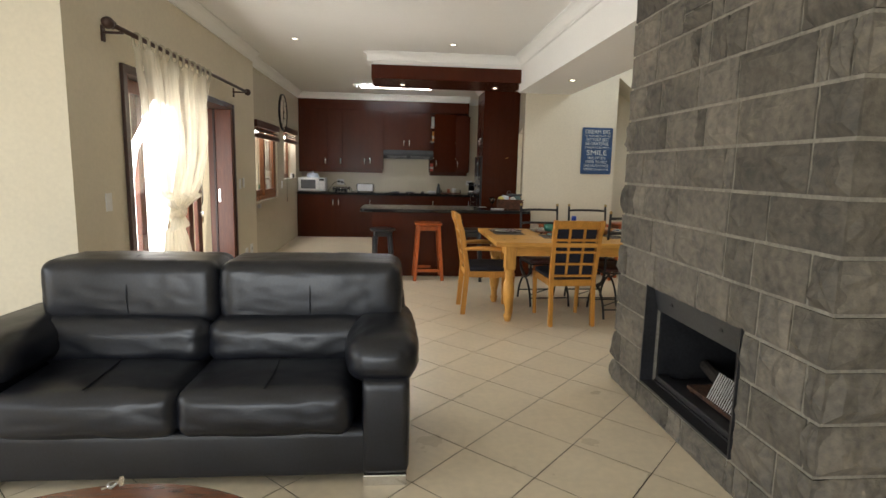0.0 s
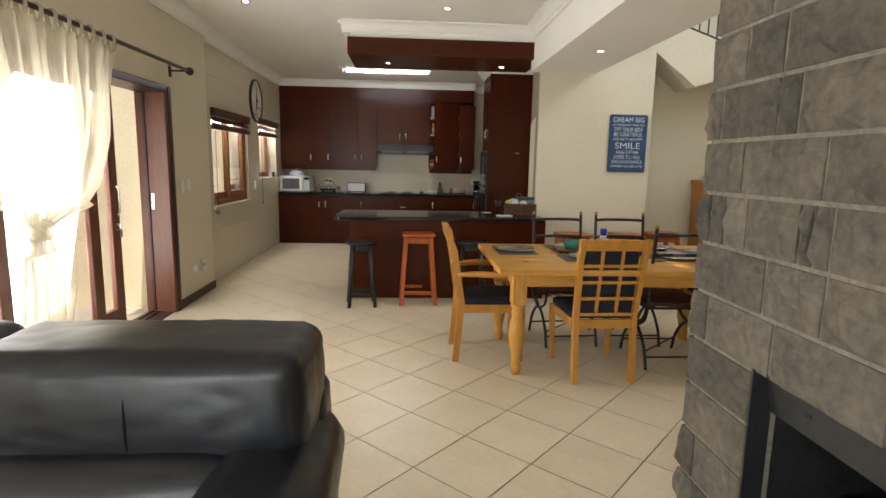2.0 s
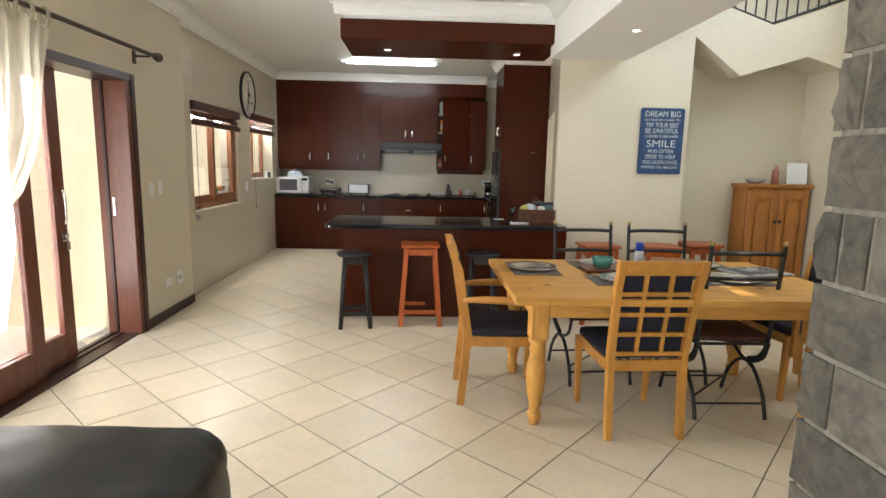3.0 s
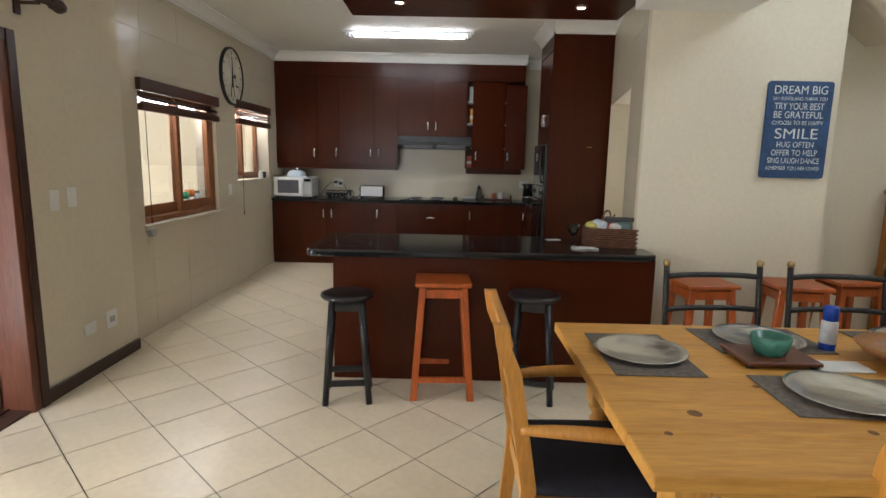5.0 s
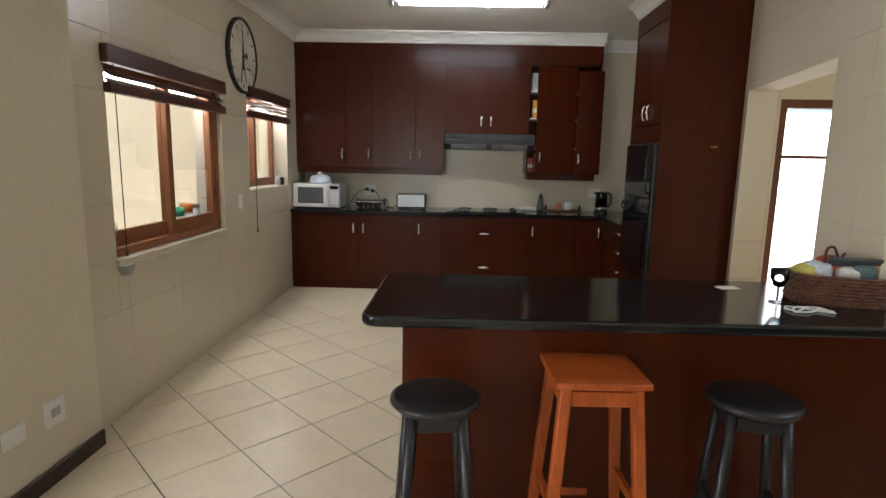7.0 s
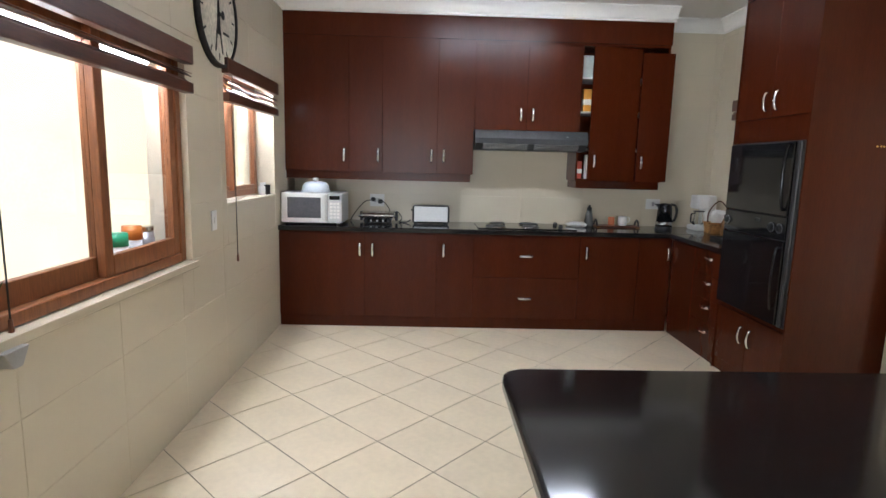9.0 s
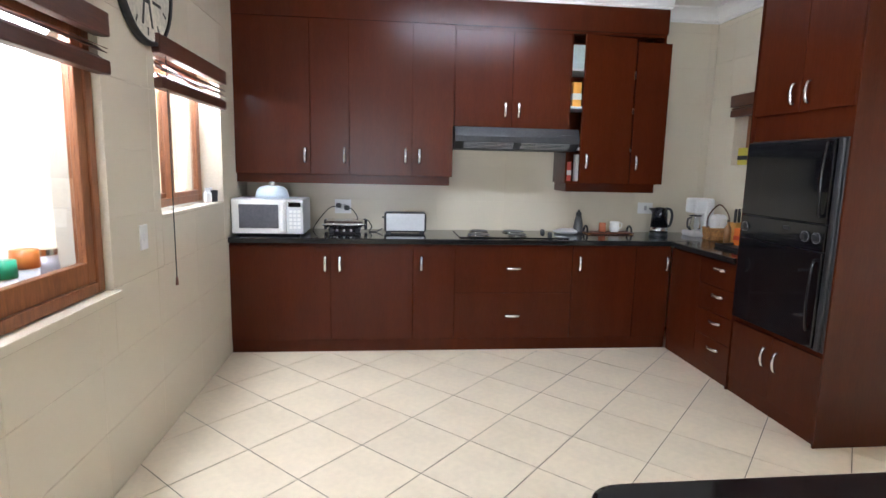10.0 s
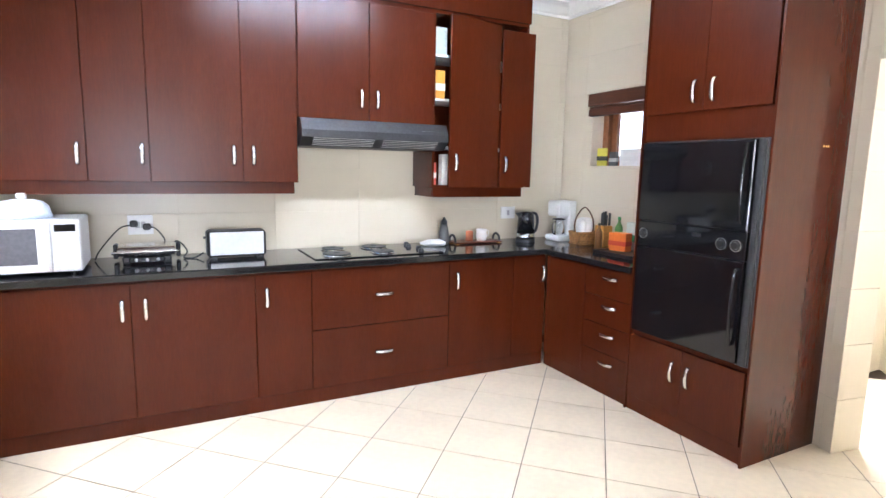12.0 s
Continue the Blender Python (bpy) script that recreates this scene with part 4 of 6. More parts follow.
# ---- kitchen worktop things ----
mw = thing("microwave_oven", (-1.22, 9.74, .90), label="white and silver microwave oven on the worktop", category="microwave")
SILVER = material("silver_painted_steel", (.55, .56, .57), .35, metal=.3, vary=.04, bump=0)
part("body", box(-1.49, -.955, 9.555, 9.93, .915, 1.182, .008), SILVER, mw, world=True)
for x in (-1.45, -1.0):
    for y in (9.60, 9.89):
        part("foot", lathe([(0, .9), (.014, .9), (.014, .916), (0, .916)], 10, m=pose(x, y, 0)), BLACK_PLASTIC, mw, world=True)
md = part("oven_door", box(-1.485, -1.085, 9.537, 9.555, .92, 1.178, .005), WHITE_PLASTIC, mw, world=True)
part("door_window", box(-1.43, -1.14, 9.534, 9.538, .962, 1.142, .001), material("smoked_microwave_window", (.10, .10, .11), .15, vary=.1, bump=0), md, world=True)
part("door_bar", box(-1.125, -1.095, 9.52, 9.538, .94, 1.16, .006), WHITE_PLASTIC, md, world=True)
pn = part("control_panel", box(-1.082, -.958, 9.540, 9.555, .92, 1.178, .004), SILVER, mw, world=True)
part("display", box(-1.065, -.975, 9.537, 9.541, 1.125, 1.16), BLACK_GLASS, pn, world=True)
for r in range(5):
    for c in range(3):
        part("key", box(-1.06 + c * .03, -1.037 + c * .03, 9.537, 9.541, .96 + r * .03, .98 + r * .03), WHITE_PLASTIC, pn, world=True)

dome = thing("cake_dome", (-1.22, 9.73, 1.182), label="pale blue translucent plastic food dome on the microwave", category="food cover")
DOME = material("frosted_blue_plastic", (.62, .70, .78), .3, vary=.06, bump=0)
part("cover", lathe([(.125, 0), (.132, .002), (.122, .03), (.115, .06), (.09, .085), (.05, .094), (0, .096)], 28), DOME, dome, smooth=True)
part("knob", lathe([(0, .094), (.022, .094), (.024, .118), (.018, .126), (0, .127)], 16), WHITE_PLASTIC, dome, smooth=True)

grill = thing("contact_grill", (-.67, 9.86, .90), label="black and chrome contact grill on the worktop", category="grill")
part("base", box(-.79, -.54, 9.74, 9.97, .912, .952, .010), BLACK_PLASTIC, grill, world=True)
lid = [(9.72, .955), (9.712, .968), (9.716, .985), (9.735, 1.0), (9.77, 1.006), (9.97, 1.002), (9.985, .99), (9.985, .955)]
part("lid", prism(lid, -.81, -.52, "x", .004), CHROME, grill, world=True)
part("control_panel", box(-.755, -.575, 9.728, 9.742, .916, .944, .004), BLACK_GLASS, grill, world=True)
for k in range(3):
    part("knob", lathe([(0, 0), (.010, 0), (.009, .008), (0, .009)], 12, m=pose(-.72 + .055 * k, 9.728, .93, 90)), GREY_PLASTIC, grill, world=True)
part("handle", tube(arc([(-.82, 9.76, .968), (-.82, 9.715, .976), (-.66, 9.70, .98), (-.51, 9.715, .976), (-.51, 9.76, .968)]), .009, 8), CHROME, grill, world=True, smooth=True)
for x in (-.83, -.50):
    part("hinge", box(x - .012, x + .012, 9.90, 9.98, .915, 1.0, .006), BLACK_PLASTIC, grill, world=True)
for x in (-.77, -.56):
    part("foot", box(x - .02, x + .02, 9.79, 9.83, .90, .913, .003), BLACK_PLASTIC, grill, world=True)


def plug_and_cord(pts, x, z):
    ob = thing("power_cord", (x, 10.06, z), label="black plug and cable in the wall socket", category="cable", group="cables")
    part("plug", boxes((x - .022, x + .022, 10.045, 10.09, z - .02, z + .02), bevel=.008), BLACK_PLASTIC, ob, world=True)
    part("cable", tube(arc(pts), .0045, 6), BLACK_PLASTIC, ob, world=True)


plug_and_cord([(-.735, 10.04, 1.10), (-.80, 10.0, 1.09), (-.86, 9.98, 1.03), (-.92, 9.99, .95), (-.94, 9.97, .906)], -.735, 1.105)
plug_and_cord([(-.665, 10.04, 1.085), (-.62, 10.0, 1.08), (-.575, 10.0, 1.02), (-.56, 10.0, .97), (-.50, 9.97, 1.0), (-.45, 9.95, .94), (-.47, 9.9, .906), (-.41, 9.88, .906), (-.36, 9.9, .93)], -.665, 1.085)

toaster = thing("toaster", (-.17, 9.86, .90), label="black toaster with brushed steel sides", category="toaster")
part("body", box(-.345, .0, 9.79, 9.93, .912, 1.072, .014), BLACK_PLASTIC, toaster, world=True)
part("side_plate", box(-.328, -.016, 9.782, 9.792, .925, 1.066, .002), SILVER, toaster, world=True)
part("slot", box(-.30, -.05, 9.845, 9.872, 1.070, 1.0735), BLACK_METAL, toaster, world=True)
part("lever", box(-.362, -.343, 9.85, 9.87, 1.02, 1.035, .003), BLACK_PLASTIC, toaster, world=True)
for x in (-.31, -.035):
    part("foot", box(x - .02, x + .02, 9.80, 9.92, .90, .913), BLACK_PLASTIC, toaster, world=True)

mill = thing("pepper_mill", (1.36, 9.98, .90), label="tall tapered grey glass pepper mill", category="pepper mill")
part("body", lathe([(0, 0), (.042, 0), (.044, .03), (.036, .10), (.024, .15), (0, .15)], 18), material("smoked_grey_acrylic", (.10, .10, .095), .15, bump=0), mill, smooth=True)
part("cap", lathe([(0, .15), (.024, .15), (.026, .175), (.012, .19), (.008, .205), (0, .206)], 14), BLACK_PLASTIC, mill, smooth=True)
cloth = thing("dish_cloth", (1.20, 9.86, .908), label="crumpled white cloth lying beside the hob", category="cloth")
part("fabric", cushion(-.09, .09, -.05, .05, 0, .035, .015, .012, .02, 10, 5), WHITE_PLASTIC, cloth, smooth=True)

tray = thing("serving_tray", (1.62, 9.95, .90), label="low dark wooden tray with black arched handles", category="tray")
part("base", box(-.21, .21, -.08, .08, .004, .016, .003), DOOR_WOOD, tray)
for x in (-.20, .20):
    part("handle", tube(arc([(x, -.05, .012), (x - .004, -.045, .05), (x, 0, .068), (x + .004, .045, .05), (x, .05, .012)]), .009, 7), BLACK_METAL, tray)
part("foot", boxes((-.2, -.18, -.07, .07, 0, .005), (.18, .2, -.07, .07, 0, .005)), PINE, tray)
mug = thing("glass_jar", (1.57, 9.95, .916), label="small jar with an orange-red label on the tray", category="jar")
part("body", lathe([(0, 0), (.03, 0), (.03, .07), (.026, .08), (0, .08)], 16), material("rust_jar_label", (.50, .16, .07), .5, bump=0), mug, smooth=True)
jug = thing("milk_jug", (1.68, 9.95, .916), label="small white jug on the tray", category="jug")
part("body", lathe([(0, 0), (.035, 0), (.045, .03), (.04, .07), (.043, .09), (.037, .09), (.034, .07), (0, .02)], 18), WHITE_PLASTIC, jug, smooth=True)
part("handle", tube(arc([(.04, 0, .08), (.065, 0, .075), (.065, 0, .04), (.042, 0, .03)]), .005, 6), WHITE_PLASTIC, jug)

kettle = thing("electric_kettle", (2.05, 9.87, .90), label="black and silver electric kettle on its base", category="kettle")
part("base", lathe([(0, 0), (.078, 0), (.078, .022), (0, .024)], 24), BLACK_PLASTIC, kettle)
part("band", lathe([(0, .022), (.076, .022), (.074, .07), (0, .07)], 24), CHROME, kettle, smooth=True)
part("body", lathe([(0, .07), (.073, .07), (.064, .20), (.058, .235), (.03, .245), (0, .247)], 24), BLACK_GLASS, kettle, smooth=True)
part("spout", prism([(-.06, .20), (-.095, .235), (-.05, .24)], -.02, .02, "y"), BLACK_PLASTIC, kettle)
part("handle", tube(arc([(.055, 0, .235), (.10, 0, .22), (.115, 0, .16), (.10, 0, .09), (.075, 0, .075)]), .012, 8), BLACK_PLASTIC, kettle, smooth=True)

cof = thing("coffee_maker", (2.40, 9.87, .90), label="white filter coffee maker with a glass pot", category="coffee maker")
part("base", box(-.09, .10, -.10, .09, 0, .045, .012), WHITE_PLASTIC, cof)
part("tower", box(.02, .10, -.09, .09, .045, .33, .012), WHITE_PLASTIC, cof)
part("filter_head", box(-.075, .05, -.085, .085, .20, .33, .014), WHITE_PLASTIC, cof)
part("pot", lathe([(.05, .05), (.062, .075), (.060, .12), (.044, .16), (.05, .18)], 20, m=pose(-.03, -.02, 0)), CLEAR, cof, "glass coffee pot", smooth=True)
part("pot_handle", tube(arc([(-.08, -.04, .16), (-.12, -.06, .15), (-.12, -.06, .08), (-.085, -.04, .075)]), .007, 6), BLACK_PLASTIC, cof)
part("pot_rim", tube([(-.03 + .051 * math.cos(a), -.02 + .051 * math.sin(a), .178) for a in np.linspace(0, 6.2832, 20)[:-1]], .004, 5, True), BLACK_PLASTIC, cof)

WICKER = material("golden_wicker", (.46, .23, .07), .6, vary=.35, scale=30, fine=120, bump=.3)
DARK_WICKER = material("dark_brown_wicker", (.12, .048, .024), .6, vary=.35, scale=30, fine=120, bump=.3)


def woven(parent, w, d, h, mt, rows, taper=0.0):
    """Basket sides woven from wavy strands over uprights."""
    for k in range(rows):
        z = h * (k + .5) / rows
        s = 1 + taper * (k / rows - .5)
        pts = []
        for q in range(64):
            a = 2 * math.pi * q / 64
            c, sn = math.cos(a), math.sin(a)
            f = 1 / max(abs(c) ** 4 + abs(sn) ** 4, 1e-6) ** .25
            off = 1 + .03 * math.sin(q * math.pi / 2 * 1.0 + k * math.pi)
            pts.append((w / 2 * s * c * f * off, d / 2 * s * sn * f * off, z))
        part("strand", tube(pts, h / rows * .55, 5, True), mt, parent)
    part("bottom", box(-w / 2 * .9, w / 2 * .9, -d / 2 * .9, d / 2 * .9, 0, .008), mt, parent)


bk = thing("wicker_basket", (2.44, 9.62, .90), label="small golden wicker basket with an arched handle", category="basket")
woven(bk, .20, .15, .10, WICKER, 7, .15)
part("arch_handle", tube(arc([(-.098, 0, .09), (-.088, 0, .20), (0, 0, .29), (.088, 0, .20), (.098, 0, .09)]), .006, 6), DARK_WICKER, bk)
part("paper", cushion(-.065, .065, -.045, .045, .06, .20, .03, .01, .02, 8, 2), WHITE_PLASTIC, bk, "white paper bag in the basket")

kb = thing("knife_block", (2.49, 9.45, .90), label="pale wooden block full of black-handled knives", category="knife block")
b = box(-.045, .045, -.05, .05, 0, .16, .004)
part("block", b, PINE, kb)
for i in range(5):
    part("knife", box(-.035 + .016 * i, -.022 + .016 * i, -.03 + (i % 2) * .03, -.012 + (i % 2) * .03, .16, .27 - .012 * (i % 3), .003), BLACK_PLASTIC, kb)
bottle("oil_bottle", 2.50, 9.30, .90, .03, .24, (.10, .22, .05), "green oil bottle beside the knife block", (.05, .3, .08))
bottle("sauce_bottle", 2.36, 9.36, .90, .026, .19, (.25, .12, .04), "small brown sauce bottle on the worktop")
packet("tea_box", 2.36, 9.14, .912, .08, .14, .13, (.75, .18, .02), "orange cardboard tea box", (.55, .05, .02), 12)
packet("carton", 2.49, 9.15, .912, .05, .08, .20, (.60, .66, .58), "pale green and white carton behind the tea box", (.05, .35, .14))
tr2 = thing("black_tray", (2.32, 9.0, .90), label="black lacquered tray on the worktop corner", category="tray")
part("base", box(-.16, .18, -.16, .20, 0, .010, .003), BLACK_PLASTIC, tr2)
part("rim", boxes((-.16, -.15, -.16, .20, .010, .025), (.17, .18, -.16, .20, .010, .025), (-.15, .17, -.16, -.15, .010, .025), (-.15, .17, .19, .20, .010, .025)), BLACK_PLASTIC, tr2)
packet("seed_packet", XR + .03, 9.64, W3[2] + .012, .012, .11, .14, (.62, .55, .06), "yellow and black packet on the window ledge", (.03, .03, .03))
packet("playing_card_box", XR + .035, 9.52, W3[2] + .012, .02, .08, .11, (.10, .10, .10), "small dark box on the window ledge", (.6, .6, .55))

packet("white_carton", XR + .05, 9.32, W3[2] + .012, .04, .26, .13, (.76, .76, .74), "white cardboard carton lying on the window ledge", (.70, .70, .68))

# things on and beyond the kitchen windows
for y, col, h, lab in ((7.32, (.02, .35, .16), .22, "cup with a green lid on the outer ledge"), (7.45, (.75, .22, .03), .24, "cup with an orange lid on the outer ledge")):
    ob = thing("lidded_cup", (XK - .17, y, W1[2]), label=lab, category="cup", group="cups")
    part("body", lathe([(0, 0), (.038, 0), (.046, h * .72), (0, h * .72)], 18), WHITE_PLASTIC, ob, smooth=True)
    part("lid", lathe([(0, h * .72), (.049, h * .72), (.046, h), (0, h)], 18), material("cup_lid_" + str(int(y * 100)), col, .4, bump=0), ob, smooth=True)
ob = thing("glass_jar", (XK - .17, 7.58, W1[2]), label="small metal-lidded jar on the outer ledge", category="jar")
part("body", lathe([(0, 0), (.038, 0), (.048, .12), (.038, .20), (0, .20)], 18), GREY_PLASTIC, ob, smooth=True)
part("lid", lathe([(0, .20), (.04, .20), (.04, .225), (0, .225)], 18), CHROME, ob)
ob = thing("potted_plant", (XK - .17, 6.45, W1[2]), label="small leafy plant in a blue pot on the ledge", category="plant")
part("pot", lathe([(0, 0), (.035, 0), (.045, .07), (0, .07)], 16), material("turquoise_glaze", (.05, .35, .42), .3, bump=0), ob, smooth=True)
rnd = random.Random(4)
for k in range(16):
    a = rnd.uniform(0, 6.28)
    L = rnd.uniform(.08, .17)
    part("leaf", prism([(-.006, .06), (.006, .06), (.009, .06 + L * .6), (0, .06 + L), (-.009, .06 + L * .6)], -.0006, .0006, "y"), LEAF, ob).matrix_basis = pose(.01 * math.cos(a), .01 * math.sin(a), 0, rnd.uniform(-28, 28), rnd.uniform(-28, 28), rnd.uniform(0, 360))
ob = thing("sill_bottle", (XK - .06, 9.28, W2[2] + .012), label="row of small clear bottles on the window ledge", category="bottle")
for k in range(3):
    part("bottle", lathe([(0, 0), (.02, 0), (.02, .06), (.009, .08), (.009, .10), (0, .10)], 12, m=pose(0, -.06 + k * .055, 0)), WHITE_PLASTIC, ob)
ob = thing("dark_mug", (XK - .05, 9.34, W2[2] + .012), label="small dark mug on the window ledge", category="mug")
part("body", lathe([(0, 0), (.03, 0), (.032, .08), (.028, .08), (.026, .01), (0, .01)], 14), BLACK_PLASTIC, ob)

# island things
ib = thing("wicker_basket", (2.06, 5.80, .892), rz=-14, label="dark rectangular wicker basket full of odds and ends", category="basket")
woven(ib, .36, .22, .13, DARK_WICKER, 9)
rnd = random.Random(11)
for k, (c, lab) in enumerate((((.55, .50, .12), "yellow cloth"), ((.55, .60, .66), "pale blue cloth"), ((.50, .10, .06), "red packet"), ((.60, .58, .54), "white paper"), ((.10, .16, .16), "dark wallet"), ((.35, .22, .12), "brown pouch"))):
    x, y = -.13 + .055 * k, rnd.uniform(-.05, .05)
    part("odd_item", cushion(x - .05, x + .05, y - .045, y + .045, .09, .16 + .015 * (k % 3), .02, .01, .02, 6, k), material("basket_item_" + str(k), c, .7, vary=.15, bump=.1), ib, lab, smooth=True)
b = box(-.11, .11, -.008, .008, 0, .15, .004)
b.transform(pose(.06, .07, .11, 52))
part("folder", b, material("dark_grey_folder", (.07, .075, .08), .5, bump=0), ib, "dark grey folder leaning at the back")
part("sunglasses", tube(arc([(-.06, -.02, .17), (-.05, 0, .23), (-.02, .01, .24), (0, 0, .19), (.02, 0, .22)]), .006, 6), MAROON, ib)
g = thing("wine_glass", (1.79, 5.76, .892), label="clear stemmed glass on the island", category="glass")
part("bowl", lathe([(0, .07), (.02, .072), (.038, .11), (.036, .15), (.0345, .15), (.036, .11), (.018, .076), (0, .074)], 20), CLEAR, g, smooth=True)
part("stem", lathe([(0, 0), (.034, 0), (.034, .003), (.005, .008), (.004, .07), (0, .07)], 16), CLEAR, g, smooth=True)
cd = thing("charging_cable", (1.84, 5.62, .892), label="coiled white charging cable on the island", category="cable")
pts = [(.085 * (1 + .004 * k) * math.cos(a) * .9, .045 * math.sin(a + .2 * k), .005 + .001 * (k % 3)) for k, a in enumerate(np.linspace(0, 12, 40))]
part("lead", tube(pts, .004, 5), WHITE_PLASTIC, cd)
packet("note_paper", 1.70, 6.02, .892, .10, .06, .003, (.75, .74, .70), "small white note lying on the island", rz=10)


# ---- stools ----
def stool(square, mt, label, group, h):
    ob = thing("bar_stool", (0, 0, 0), label=label, category="stool", group=group)
    if square:
        part("seat", cushion(-.17, .17, -.16, .16, h - .032, h, .012, .002, 0, 6), mt, ob)
    else:
        part("seat", lathe([(0, h - .035), (.145, h - .035), (.16, h - .02), (.158, h - .006), (.14, h), (0, h - .006)], 32), mt, ob, smooth=True)
    t, f = (.125, .175) if square else (.085, .13)
    for sx in (-1, 1):
        for sy in (-1, 1):
            if square:
                b = bmesh.new()
                q = [box(-.021, .021, -.021, .021, 0, 1, .004)][0]
                for v in q.verts:
                    z = v.co.z
                    v.co = Vector((v.co.x + sx * (f + (t - f) * z), v.co.y + sy * (f * .95 + (t - f) * z), z * (h - .033)))
                part("leg", q, mt, ob)
            else:
                part("leg", tube([(sx * f, sy * f, 0), (sx * t, sy * t, h - .034)], [.019, .021], 8), mt, ob, smooth=True)
    for z, ax in ((.13, "x"), (.24, "y"), (h - .07, "x"), (h - .075, "y")):
        k = (f + (t - f) * z / h)
        hh = .028 if z > h / 2 else .018
        for s in (-1, 1):
            if ax == "x":
                part("stretcher", box(-k, k, s * k * .97 - .011, s * k * .97 + .011, z - hh, z + hh, .003), mt, ob)
            else:
                part("stretcher", box(s * k - .011, s * k + .011, -k * .95, k * .95, z - hh, z + hh, .003), mt, ob)
    return ob


bs = stool(False, BLACK_PAINT, "round black-painted wooden bar stool at the island", "black stools", .665)
bs.matrix_basis = pose(.32, 5.20, 0, 0, 0, 8)
copy_thing(bs, pose(1.46, 5.27, 0, 0, 0, -12))
os_ = stool(True, ORANGE_WOOD, "square orange-stained wooden bar stool at the island", "orange stools", .735)
os_.matrix_basis = pose(.897, 5.33, 0, 0, 0, 2)
for x, y, rz in ((2.56, 5.44, 4), (3.15, 5.44, -6), (3.62, 5.62, 3)):
    tagged(copy_thing(os_, pose(x, y, 0, 0, 0, rz)), "square orange-stained wooden stool against the wall")


# ---- dining table and chairs ----
tb = thing("dining_table", (2.31, 3.80, 0), label="long knotty pine dining table with turned legs", category="table")
TX0, TX1, TY0, TY1 = 1.39, 3.30, 3.10, 4.275
TZ = .78
for k in range(6):
    y0 = TY0 + (TY1 - TY0) * k / 6
    part("plank", box(TX0, TX1, y0 + .0006, y0 + (TY1 - TY0) / 6 - .0006, TZ - .04, TZ, .003), PINE, tb, world=True)
for y in (TY0 + .15, TY1 - .17):
    part("apron", box(TX0 + .215, TX1 - .215, y, y + .022, TZ - .145, TZ - .04), PINE, tb, world=True)
for x in (TX0 + .12, TX1 - .142):
    part("apron", box(x, x + .022, TY0 + .255, TY1 - .255, TZ - .145, TZ - .04), PINE, tb, world=True)
LEG = [(0, 0), (.026, 0), (.036, .03), (.042, .06), (.026, .085), (.034, .10), (.03, .115), (.048, .20), (.056, .28), (.05, .36), (.034, .42), (.046, .44), (.034, .46), (.05, .49), (.05, .505), (0, .505)]
for x in (TX0 + .165, TX1 - .165):
    for y in (TY0 + .205, TY1 - .205):
        lg = part("leg", lathe(LEG, 20, m=pose(x, y, 0)), PINE_UP, tb, world=True, smooth=True)
        part("leg_block", box(x - .05, x + .05, y - .05, y + .05, .505, TZ - .04, .006), PINE_UP, lg, world=True)
KNOT = material("dark_pine_knot", (.19, .075, .022), .45, vary=.3, scale=40, bump=0)
for k, (x, y, r) in enumerate(((1.62, 3.42, .022), (2.05, 3.33, .014), (1.50, 3.30, .012), (2.62, 3.72, .018), (2.35, 4.20, .016), (2.85, 3.40, .02), (1.9, 3.62, .012))):
    part("knot", lathe([(0, TZ - .0005), (r, TZ - .0005), (r * .9, TZ + .0005), (0, TZ + .0005)], 14, m=pose(x, y, 0)), KNOT, tb, world=True)


def back_y(z):
    """How far a back upright leans behind the seat at height z."""
    return -.20 - max(0, z - .44) * .16 - max(0, .44 - z) * .08


